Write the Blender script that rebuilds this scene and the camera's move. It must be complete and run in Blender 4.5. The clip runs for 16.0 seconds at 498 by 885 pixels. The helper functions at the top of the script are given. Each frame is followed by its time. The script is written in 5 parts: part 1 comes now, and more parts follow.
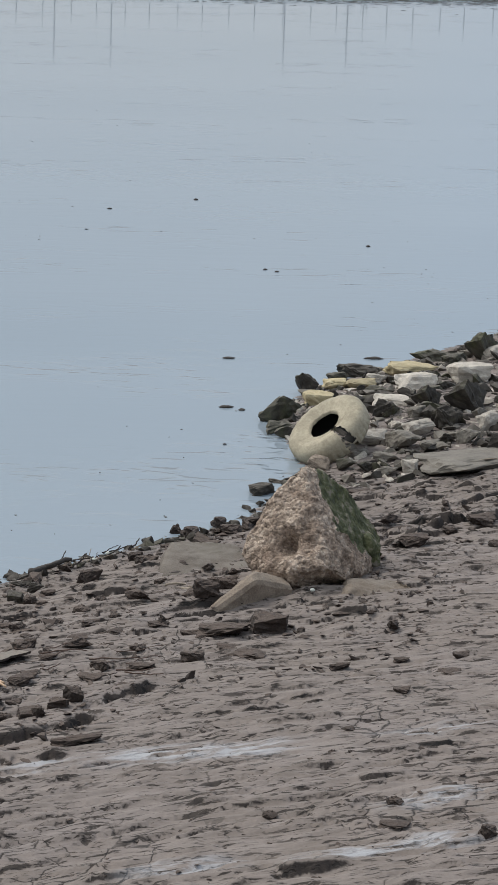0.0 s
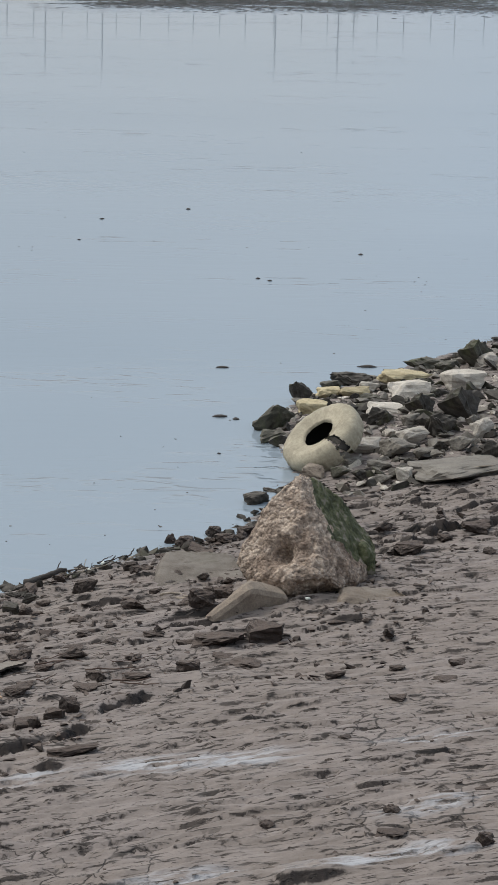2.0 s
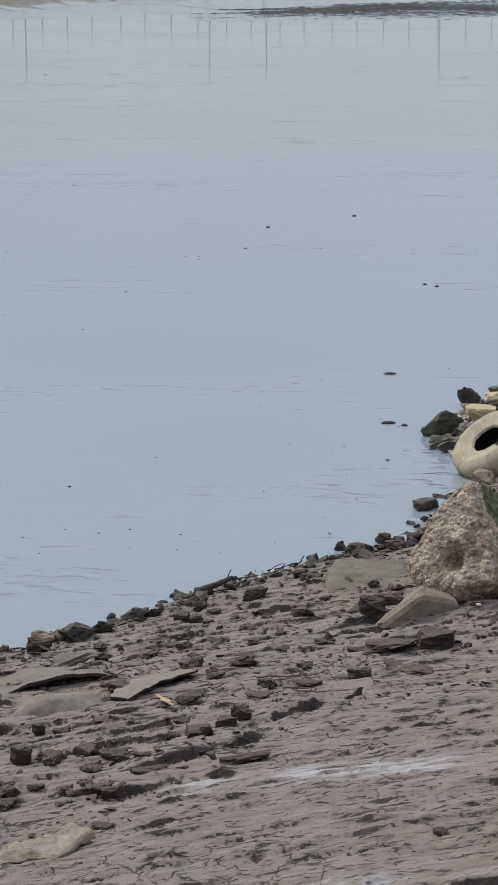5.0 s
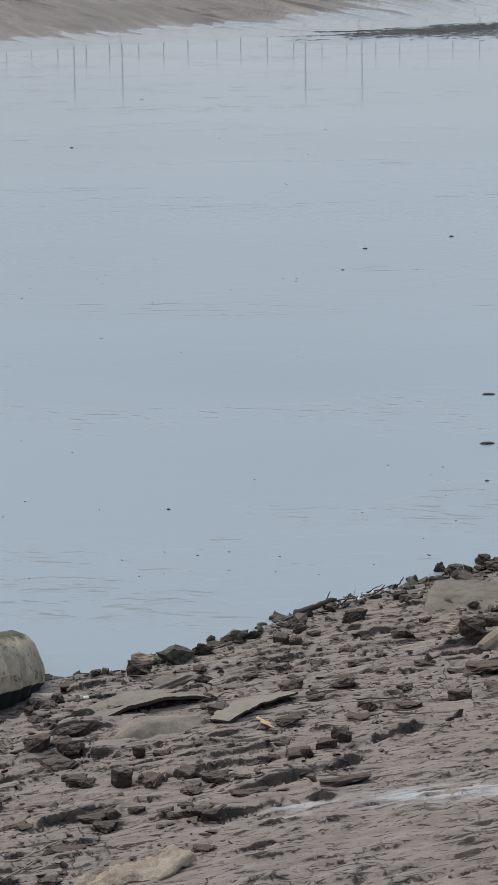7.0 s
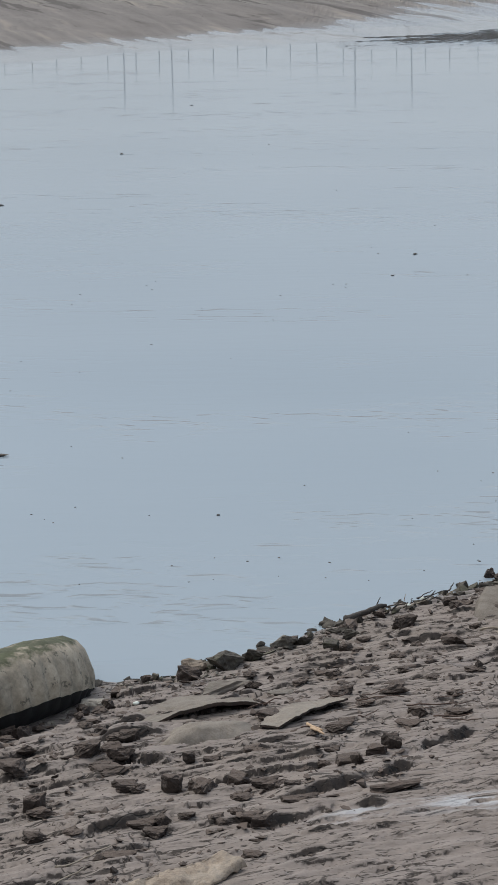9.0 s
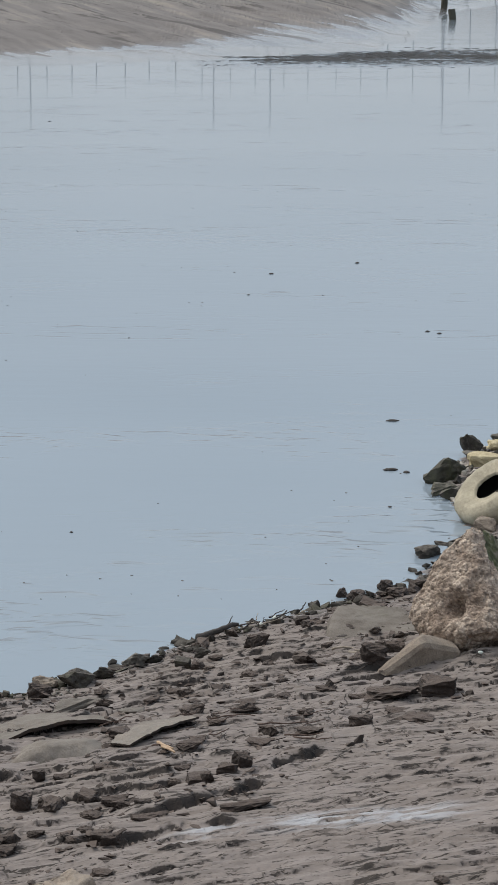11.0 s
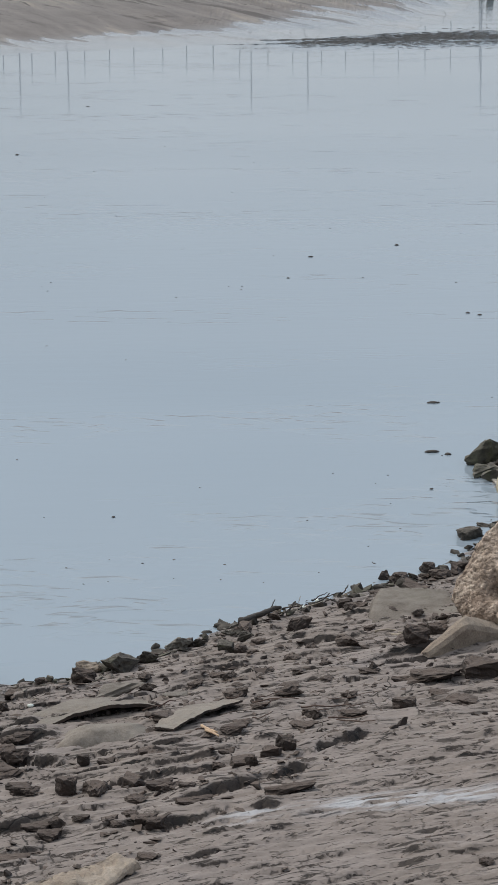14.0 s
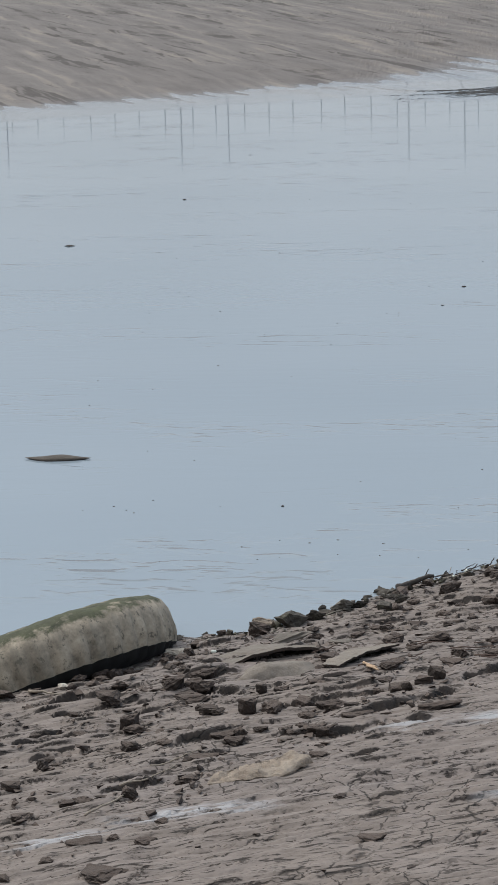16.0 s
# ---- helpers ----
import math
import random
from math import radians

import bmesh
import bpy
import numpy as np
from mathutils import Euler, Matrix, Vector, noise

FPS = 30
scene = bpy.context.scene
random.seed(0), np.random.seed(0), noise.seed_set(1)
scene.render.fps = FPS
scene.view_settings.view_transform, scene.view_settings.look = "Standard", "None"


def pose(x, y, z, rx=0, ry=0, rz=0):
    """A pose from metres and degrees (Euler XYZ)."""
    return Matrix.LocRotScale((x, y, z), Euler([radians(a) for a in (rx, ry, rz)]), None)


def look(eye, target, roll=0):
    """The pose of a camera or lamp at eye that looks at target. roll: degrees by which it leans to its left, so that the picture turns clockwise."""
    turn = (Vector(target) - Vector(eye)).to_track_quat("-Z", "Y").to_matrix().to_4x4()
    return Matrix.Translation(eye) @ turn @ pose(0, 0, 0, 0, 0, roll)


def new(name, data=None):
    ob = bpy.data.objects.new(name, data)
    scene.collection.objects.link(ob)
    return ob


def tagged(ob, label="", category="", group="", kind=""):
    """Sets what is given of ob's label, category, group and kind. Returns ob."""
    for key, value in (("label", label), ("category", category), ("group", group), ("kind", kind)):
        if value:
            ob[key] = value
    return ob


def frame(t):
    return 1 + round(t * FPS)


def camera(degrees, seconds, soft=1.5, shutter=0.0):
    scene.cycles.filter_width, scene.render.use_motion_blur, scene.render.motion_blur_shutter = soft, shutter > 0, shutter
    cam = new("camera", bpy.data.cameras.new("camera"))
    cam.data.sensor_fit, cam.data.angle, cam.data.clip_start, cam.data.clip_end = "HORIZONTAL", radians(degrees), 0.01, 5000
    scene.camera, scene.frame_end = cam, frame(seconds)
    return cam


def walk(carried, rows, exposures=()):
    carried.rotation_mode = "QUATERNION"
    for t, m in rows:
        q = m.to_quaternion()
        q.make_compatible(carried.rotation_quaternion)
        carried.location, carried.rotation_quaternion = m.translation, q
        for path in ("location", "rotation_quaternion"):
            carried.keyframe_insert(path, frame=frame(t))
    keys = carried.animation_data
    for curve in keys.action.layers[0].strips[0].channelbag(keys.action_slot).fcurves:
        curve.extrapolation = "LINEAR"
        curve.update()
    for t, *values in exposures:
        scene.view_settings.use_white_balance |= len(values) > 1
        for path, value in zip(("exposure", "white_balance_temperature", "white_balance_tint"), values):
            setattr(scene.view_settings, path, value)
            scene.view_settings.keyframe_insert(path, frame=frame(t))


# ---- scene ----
# ---------------------------------------------------------------- camera
cam = camera(11.45, 16.0, soft=1.3)
# seconds, x, y, z, yaw, downward tilt, lean
PATH = [
    (0.0, 0.00, 0.00, 8.00, -3.856, 13.105, 1.959),
    (0.5, 0.00, 0.00, 8.00, -4.175, 12.995, 2.002),
    (1.0, 0.00, 0.00, 8.00, -4.226, 12.916, 1.923),
    (1.5, 0.00, 0.00, 8.00, -4.152, 12.897, 1.716),
    (2.0, 0.00, 0.00, 8.00, -3.988, 12.891, 1.552),
    (2.5, 0.00, 0.00, 8.00, -3.727, 12.884, 1.482),
    (3.0, 0.00, 0.00, 8.00, -3.231, 12.896, 1.268),
    (3.5, 0.00, 0.00, 8.00, -2.545, 12.902, 1.048),
    (4.0, 0.00, 0.00, 8.00, -1.694, 12.862, 0.758),
    (4.5, 0.00, 0.00, 8.00, -0.828, 12.833, 0.393),
    (5.0, 0.00, 0.00, 8.00, 0.000, 12.779, 0.000),
    (5.2, 0.00, 0.00, 8.00, 0.300, 12.759, -0.100),
    (7.3, 0.00, 0.00, 8.00, 2.603, 12.224, -0.969),
    (7.5, 0.00, 0.00, 8.00, 2.793, 12.224, -1.019),
    (8.0, 0.00, 0.00, 8.00, 3.254, 12.196, -1.130),
    (8.2, 0.00, 0.00, 8.00, 3.414, 12.186, -1.160),
    (8.8, 0.00, 0.00, 8.00, 3.534, 12.136, -1.180),
    (10.3, 0.00, 0.00, 8.00, 1.555, 11.814, -0.277),
    (10.5, 0.00, 0.00, 8.00, 1.075, 11.784, -0.127),
    (11.0, 0.00, 0.00, 8.00, 0.055, 11.710, 0.242),
    (11.5, 0.00, 0.00, 8.00, -0.708, 11.682, 0.483),
    (12.0, 0.00, 0.00, 8.00, -0.968, 11.714, 0.463),
    (12.5, 0.00, 0.00, 8.00, -0.802, 11.868, 0.275),
    (13.0, 0.00, 0.00, 8.00, -0.321, 11.993, -0.091),
    (13.5, 0.00, 0.00, 8.00, 0.352, 12.062, -0.224),
    (14.0, 0.00, 0.00, 8.00, 1.023, 12.089, -0.492),
    (14.5, 0.00, 0.00, 8.00, 2.135, 12.176, -1.195),
    (15.0, 0.00, 0.00, 8.00, 3.384, 12.264, -1.479),
    (15.1, 0.02, -0.63, 7.97, 3.536, 11.981, -1.491),
    (15.2, 0.05, -1.48, 7.93, 3.717, 11.595, -1.507),
    (15.3, 0.07, -2.05, 7.91, 3.862, 11.337, -1.517),
    (15.4, 0.08, -2.50, 7.88, 3.992, 11.131, -1.526),
    (15.5, 0.09, -2.85, 7.87, 4.108, 10.977, -1.532),
    (16.0, 0.12, -3.71, 7.88, 4.765, 10.735, -1.546),
]


def carried_pose(x, y, z, yaw, down, lean):
    return pose(x, y, z, 90 - down, 0, yaw) @ pose(0, 0, 0, 0, 0, lean)


walk(cam, [(r[0], carried_pose(*r[1:])) for r in PATH], exposures=[(0.0, 0.0), (16.0, 0.0)])

# ---------------------------------------------------------------- light
world = bpy.data.worlds.new("overcast_sky")
scene.world = world
world.use_nodes = True
wn, wl = world.node_tree.nodes, world.node_tree.links
wn.clear()
w_out = wn.new("ShaderNodeOutputWorld")
w_bg = wn.new("ShaderNodeBackground")
w_sky = wn.new("ShaderNodeTexSky")
w_sky.sky_type = 'NISHITA'
w_sky.sun_disc = False
w_sky.sun_elevation = radians(48)
w_sky.sun_rotation = radians(-52)
w_sky.dust_density = 2.0
w_scale = wn.new("ShaderNodeVectorMath")
w_scale.operation = 'SCALE'
w_scale.inputs["Scale"].default_value = 0.10
w_co = wn.new("ShaderNodeTexCoord")
w_sep = wn.new("ShaderNodeSeparateXYZ")
w_ramp = wn.new("ShaderNodeValToRGB")          # cloud deck: dim at the horizon, bright overhead
w_ramp.color_ramp.elements[0].position = 0.0
w_ramp.color_ramp.elements[0].color = (0.47, 0.50, 0.54, 1)
w_ramp.color_ramp.elements[1].position = 1.0
w_ramp.color_ramp.elements[1].color = (0.98, 1.0, 1.02, 1)
e = w_ramp.color_ramp.elements.new(0.22)
e.color = (0.515, 0.588, 0.668, 1)
e = w_ramp.color_ramp.elements.new(0.45)
e.color = (0.80, 0.84, 0.88, 1)
w_cloud = wn.new("ShaderNodeTexNoise")         # broad cloud variation
w_cloud.inputs["Scale"].default_value = 2.6
w_cloud.inputs["Detail"].default_value = 3.0
w_mr = wn.new("ShaderNodeMapRange")
w_mr.inputs["From Min"].default_value = 0.35
w_mr.inputs["From Max"].default_value = 0.7
w_mr.inputs["To Min"].default_value = 0.9
w_mr.inputs["To Max"].default_value = 1.1
w_cl2 = wn.new("ShaderNodeVectorMath")
w_cl2.operation = 'SCALE'
w_mix = wn.new("ShaderNodeMix")
w_mix.data_type = 'RGBA'
w_mix.inputs["Factor"].default_value = 0.88
wl.new(w_co.outputs["Generated"], w_sep.inputs[0])
wl.new(w_sep.outputs["Z"], w_ramp.inputs["Fac"])
wl.new(w_co.outputs["Generated"], w_cloud.inputs["Vector"])
wl.new(w_cloud.outputs["Fac"], w_mr.inputs["Value"])
w_blue = wn.new("ShaderNodeMix")               # thinner, bluer cloud towards the east
w_blue.data_type = 'RGBA'
w_blue.inputs["B"].default_value = (0.44, 0.60, 0.82, 1)
w_east = wn.new("ShaderNodeMapRange")
w_east.inputs["From Min"].default_value = 0.09
w_east.inputs["From Max"].default_value = 0.30
w_east.inputs["To Max"].default_value = 0.6
wl.new(w_sep.outputs["X"], w_east.inputs["Value"])
wl.new(w_east.outputs["Result"], w_blue.inputs["Factor"])
wl.new(w_ramp.outputs["Color"], w_blue.inputs["A"])
wl.new(w_blue.outputs["Result"], w_cl2.inputs[0])
wl.new(w_mr.outputs["Result"], w_cl2.inputs["Scale"])
wl.new(w_sky.outputs[0], w_scale.inputs[0])
wl.new(w_scale.outputs[0], w_mix.inputs["A"])
wl.new(w_cl2.outputs[0], w_mix.inputs["B"])
wl.new(w_mix.outputs["Result"], w_bg.inputs["Color"])
w_bg.inputs["Strength"].default_value = 1.0
wl.new(w_bg.outputs[0], w_out.inputs[0])

sun_data = bpy.data.lights.new("sun", 'SUN')
sun_data.energy = 2.1
sun_data.angle = radians(28)
sun_data.color = (1.0, 0.96, 0.9)
sun = new("sun", sun_data)
sun.matrix_world = look((-30, 48, 55), (0, 25, 0))


# ---------------------------------------------------------------- materials
def nodes_of(name):
    m = bpy.data.materials.new(name)
    m.use_nodes = True
    nt = m.node_tree
    return m, nt, nt.nodes["Principled BSDF"]


class Net:
    """Short forms for building a node tree."""

    def __init__(self, name):
        self.mat, self.nt, self.bsdf = nodes_of(name)

    def node(self, kind, **vals):
        n = self.nt.nodes.new(kind)
        for k, v in vals.items():
            n.inputs[k.replace("_", " ")].default_value = v
        return n

    def link(self, a, b):
        self.nt.links.new(a, b)

    def coords(self, which="Object", scale=(1, 1, 1), rot=(0, 0, 0)):
        c = self.node("ShaderNodeTexCoord")
        mp = self.node("ShaderNodeMapping")
        mp.vector_type = 'TEXTURE'
        mp.inputs["Scale"].default_value = [1 / s for s in scale]
        mp.inputs["Rotation"].default_value = rot
        self.link(c.outputs[which], mp.inputs["Vector"])
        return mp.outputs["Vector"]

    def noise(self, vec, scale, detail=4.0, rough=0.55, dist=0.0):
        n = self.node("ShaderNodeTexNoise", Scale=scale, Detail=detail, Roughness=rough, Distortion=dist)
        self.link(vec, n.inputs["Vector"])
        return n.outputs["Fac"]

    def ramp(self, fac, stops):
        r = self.node("ShaderNodeValToRGB")
        el = r.color_ramp.elements
        while len(el) < len(stops):
            el.new(0.5)
        for s, (p, c) in zip(el, stops):
            s.position = p
            s.color = (*c, 1) if len(c) == 3 else c
        self.link(fac, r.inputs["Fac"])
        return r.outputs["Color"]

    def remap(self, fac, a, b, c=0.0, d=1.0):
        r = self.node("ShaderNodeMapRange")
        for k, v in (("From Min", a), ("From Max", b), ("To Min", c), ("To Max", d)):
            r.inputs[k].default_value = v
        self.link(fac, r.inputs["Value"])
        return r.outputs["Result"]

    def math(self, op, a, b):
        m = self.node("ShaderNodeMath")
        m.operation = op
        for i, v in enumerate((a, b)):
            if isinstance(v, (int, float)):
                m.inputs[i].default_value = v
            else:
                self.link(v, m.inputs[i])
        return m.outputs[0]

    def mix(self, fac, a, b, blend='MIX'):
        m = self.node("ShaderNodeMix")
        m.data_type = 'RGBA'
        m.blend_type = blend
        for key, v in (("Factor", fac), ("A", a), ("B", b)):
            if isinstance(v, (int, float)):
                m.inputs[key].default_value = v
            elif isinstance(v, tuple):
                m.inputs[key].default_value = (*v, 1)
            else:
                self.link(v, m.inputs[key])
        return m.outputs["Result"]

    def bump(self, height, strength, distance, before=None):
        b = self.node("ShaderNodeBump", Strength=strength, Distance=distance)
        self.link(height, b.inputs["Height"])
        if before is not None:
            self.link(before, b.inputs["Normal"])
        return b.outputs["Normal"]

    def done(self, color=None, rough=None, normal=None, **vals):
        for key, v in (("Base Color", color), ("Roughness", rough), ("Normal", normal)):
            if v is None:
                continue
            if isinstance(v, (int, float)):
                self.bsdf.inputs[key].default_value = v
            elif isinstance(v, tuple):
                self.bsdf.inputs[key].default_value = (*v, 1)
            else:
                self.link(v, self.bsdf.inputs[key])
        for k, v in vals.items():
            self.bsdf.inputs[k.replace("_", " ")].default_value = v
        return self.mat


def mud_material():
    """Tidal mud: grey-brown silt with thin layers, shrinkage cracks and wet runnels whose sheen is painted pale."""
    n = Net("tidal_mud")
    v = n.coords()
    flow = n.coords(scale=(0.55, 1.5, 1.0), rot=(0, 0, radians(20)))
    near = n.coords()
    big = n.noise(v, 0.55, 3)
    mid = n.noise(flow, 3.2, 6, 0.6)
    fine = n.noise(v, 38, 5, 0.65)
    col = n.ramp(mid, [(0.25, (0.158, 0.134, 0.119)), (0.5, (0.209, 0.182, 0.167)), (0.8, (0.250, 0.222, 0.208))])
    tint = n.ramp(big, [(0.3, (0.985, 0.945, 0.895)), (0.7, (1.03, 1.005, 0.995))])
    col = n.mix(1.0, col, tint, 'MULTIPLY')
    col = n.mix(0.32, col, n.ramp(fine, [(0.3, (0.62, 0.6, 0.58)), (0.65, (1.1, 1.1, 1.1))]), 'MULTIPLY')
    # long buff streaks of drier silt on the far flats
    far = n.node("ShaderNodeAttribute")
    far.attribute_name = "far"
    st = n.noise(n.coords(scale=(0.022, 0.75, 1.0), rot=(0, 0, radians(-70))), 1.0, 4, 0.55)
    fcol = n.ramp(st, [(0.28, (0.090, 0.077, 0.069)), (0.42, (0.130, 0.114, 0.105)), (0.55, (0.160, 0.142, 0.130)), (0.72, (0.235, 0.204, 0.170))])
    thin = n.noise(n.coords(scale=(0.022, 0.7, 1.0), rot=(0, 0, radians(-66))), 1.0, 4, 0.6)
    thin = n.math('MULTIPLY', n.remap(thin, 0.565, 0.60), n.remap(n.noise(n.coords(scale=(0.05, 0.09, 1.0)), 1.0, 3), 0.40, 0.50))
    fcol = n.mix(thin, fcol, (0.062, 0.051, 0.045))
    col = n.mix(far.outputs["Fac"], col, fcol)
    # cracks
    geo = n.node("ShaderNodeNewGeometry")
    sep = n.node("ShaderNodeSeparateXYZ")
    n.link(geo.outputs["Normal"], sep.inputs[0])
    # Steep faces by normal: dark wet mud with their shade put into the colour.
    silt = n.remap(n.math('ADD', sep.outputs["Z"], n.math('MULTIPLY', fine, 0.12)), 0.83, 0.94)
    steep_shade = n.ramp(fine, [(0.3, (0.018, 0.0125, 0.0100)), (0.7, (0.044, 0.032, 0.026))])
    col = n.mix(silt, steep_shade, col)
    warp = n.node("ShaderNodeTexVoronoi", Scale=2.3)
    warp.feature = 'DISTANCE_TO_EDGE'
    jit = n.node("ShaderNodeTexNoise", Scale=5.0, Detail=4.0)
    n.link(near, jit.inputs["Vector"])
    add = n.node("ShaderNodeVectorMath")
    add.operation = 'MULTIPLY_ADD'
    n.link(jit.outputs["Color"], add.inputs[0])
    add.inputs[1].default_value = (0.22, 0.22, 0.0)
    n.link(near, add.inputs[2])
    n.link(add.outputs[0], warp.inputs["Vector"])
    crack = n.remap(warp.outputs["Distance"], 0.004, 0.024)
    patchy = n.remap(n.noise(v, 0.7, 3), 0.51, 0.60)
    crack = n.math('MAXIMUM', crack, n.math('SUBTRACT', 1.0, patchy))
    col = n.mix(crack, n.mix(1.0, col, (0.18, 0.165, 0.155), 'MULTIPLY'), col)
    # short dark dashes along the layers: the shade of their undercut edges, painted
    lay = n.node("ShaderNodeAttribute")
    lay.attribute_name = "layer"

    def shade_dashes(sx, sy, lo, hi, where_lo, where_hi, shift):
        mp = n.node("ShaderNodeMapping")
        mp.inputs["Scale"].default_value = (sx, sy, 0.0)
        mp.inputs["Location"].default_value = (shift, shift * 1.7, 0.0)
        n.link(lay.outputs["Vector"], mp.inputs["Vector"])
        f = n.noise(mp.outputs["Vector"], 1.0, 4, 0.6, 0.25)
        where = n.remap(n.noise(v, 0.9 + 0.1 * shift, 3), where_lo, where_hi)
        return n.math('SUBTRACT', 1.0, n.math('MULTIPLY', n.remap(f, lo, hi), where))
    lam = n.math('MINIMUM', shade_dashes(2.6, 15.0, 0.58, 0.615, 0.33, 0.47, 1.0), shade_dashes(6.0, 32.0, 0.58, 0.62, 0.33, 0.47, 4.0))
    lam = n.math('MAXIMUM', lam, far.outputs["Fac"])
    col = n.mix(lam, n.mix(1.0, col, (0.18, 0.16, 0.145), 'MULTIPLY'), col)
    # runnels of wet silt that cross the bank, their sky sheen put in as pale colour
    run = n.node("ShaderNodeAttribute")
    run.attribute_name = "runnel"
    runnel_sheen = n.math('MULTIPLY', run.outputs["Fac"], n.remap(n.noise(n.coords(scale=(0.7, 3.4, 1), rot=(0, 0, radians(14))), 3.4, 5, 0.65), 0.42, 0.56))
    col = n.mix(runnel_sheen, col, (0.355, 0.355, 0.368))
    wet = n.node("ShaderNodeAttribute")
    wet.attribute_name = "wet"
    frayed = n.noise(n.coords(scale=(0.04, 0.55, 1.0), rot=(0, 0, radians(-66))), 1.0, 5, 0.6)
    frayed = n.remap(n.math('ADD', wet.outputs["Fac"], n.math('MULTIPLY', n.math('SUBTRACT', frayed, 0.5), 2.2)), 0.45, 0.62)
    shine = n.math('MULTIPLY', frayed, far.outputs["Fac"])
    col = n.mix(wet.outputs["Fac"], col, n.mix(1.0, col, (0.85, 0.88, 0.93), 'MULTIPLY'))
    rough = n.math('SUBTRACT', 0.78, n.math('MULTIPLY', runnel_sheen, 0.33))
    rough = n.math('SUBTRACT', rough, n.math('MULTIPLY', wet.outputs["Fac"], 0.5))
    nor = n.bump(mid, 0.55, 0.05)
    nor = n.bump(crack, 0.6, 0.010, nor)
    nor = n.bump(lam, 0.8, 0.014, nor)
    nor = n.bump(fine, 0.32, 0.012, nor)
    n.link(shine, n.bsdf.inputs["Coat Weight"])
    return n.done(col, rough, nor, Coat_Roughness=0.10, Coat_IOR=1.33)


def clod_material():
    """Broken blocks of firm dark mud."""
    n = Net("clod_mud")
    info = n.node("ShaderNodeObjectInfo")
    geo = n.node("ShaderNodeNewGeometry")
    v = n.coords()
    f = n.noise(v, 9, 6, 0.65)
    col = n.ramp(f, [(0.25, (0.013, 0.0095, 0.0077)), (0.55, (0.034, 0.0252, 0.0204)), (0.8, (0.078, 0.061, 0.051))])
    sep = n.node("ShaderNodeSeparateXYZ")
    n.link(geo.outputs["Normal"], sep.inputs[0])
    # Silt on upper faces; the darker sides also hold shade in their colour.
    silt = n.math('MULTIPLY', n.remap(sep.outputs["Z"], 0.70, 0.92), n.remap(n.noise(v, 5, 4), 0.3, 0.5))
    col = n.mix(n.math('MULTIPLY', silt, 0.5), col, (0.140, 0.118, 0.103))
    jit = n.math('ADD', info.outputs["Random"], geo.outputs["Random Per Island"])
    col = n.mix(1.0, col, n.ramp(n.math('FRACT', jit, 0.0), [(0.0, (0.80, 0.68, 0.61)), (1.0, (1.2, 1.06, 0.98))]), 'MULTIPLY')
    lay = n.noise(n.coords(scale=(2, 2, 26)), 2.0, 3)
    nor = n.bump(lay, 0.25, 0.02)
    nor = n.bump(n.noise(v, 30, 5, 0.7), 0.6, 0.015, nor)
    return n.done(col, 0.75, nor)


def stone_material(name, dark, mid, light, algae=0.0, grain=14, rough=0.85, silted=0.6):
    n = Net(name)
    info = n.node("ShaderNodeObjectInfo")
    geo = n.node("ShaderNodeNewGeometry")
    v = n.coords()
    f = n.noise(v, 6, 6, 0.62)
    col = n.ramp(f, [(0.25, dark), (0.52, mid), (0.78, light)])
    col = n.mix(1.0, col, n.ramp(info.outputs["Random"], [(0.0, (0.7, 0.69, 0.67)), (1.0, (1.12, 1.1, 1.06))]), 'MULTIPLY')
    speck = n.noise(v, 60, 3, 0.7)
    col = n.mix(0.55, col, n.ramp(speck, [(0.35, (0.6, 0.6, 0.6)), (0.6, (1.1, 1.1, 1.1))]), 'MULTIPLY')
    sep = n.node("ShaderNodeSeparateXYZ")
    n.link(geo.outputs["Normal"], sep.inputs[0])
    # silt settled on upper faces, algae in patches
    silt = n.math('MULTIPLY', n.remap(sep.outputs["Z"], 0.6, 0.95), n.remap(n.noise(v, 3.5, 4), 0.42, 0.58))
    col = n.mix(n.math('MULTIPLY', silt, silted), col, (0.20, 0.18, 0.155))
    if algae:
        alg = n.math('MULTIPLY', n.remap(n.noise(v, 2.6, 5), 0.62 - 0.3 * algae, 0.72 - 0.2 * algae), algae)
        col = n.mix(alg, col, n.ramp(n.noise(v, 22, 4), [(0.3, (0.035, 0.042, 0.014)), (0.7, (0.085, 0.095, 0.03))]))
    nor = n.bump(n.noise(v, grain, 6, 0.65), 0.6, 0.03)
    nor = n.bump(speck, 0.4, 0.006, nor)
    return n.done(col, rough, nor)


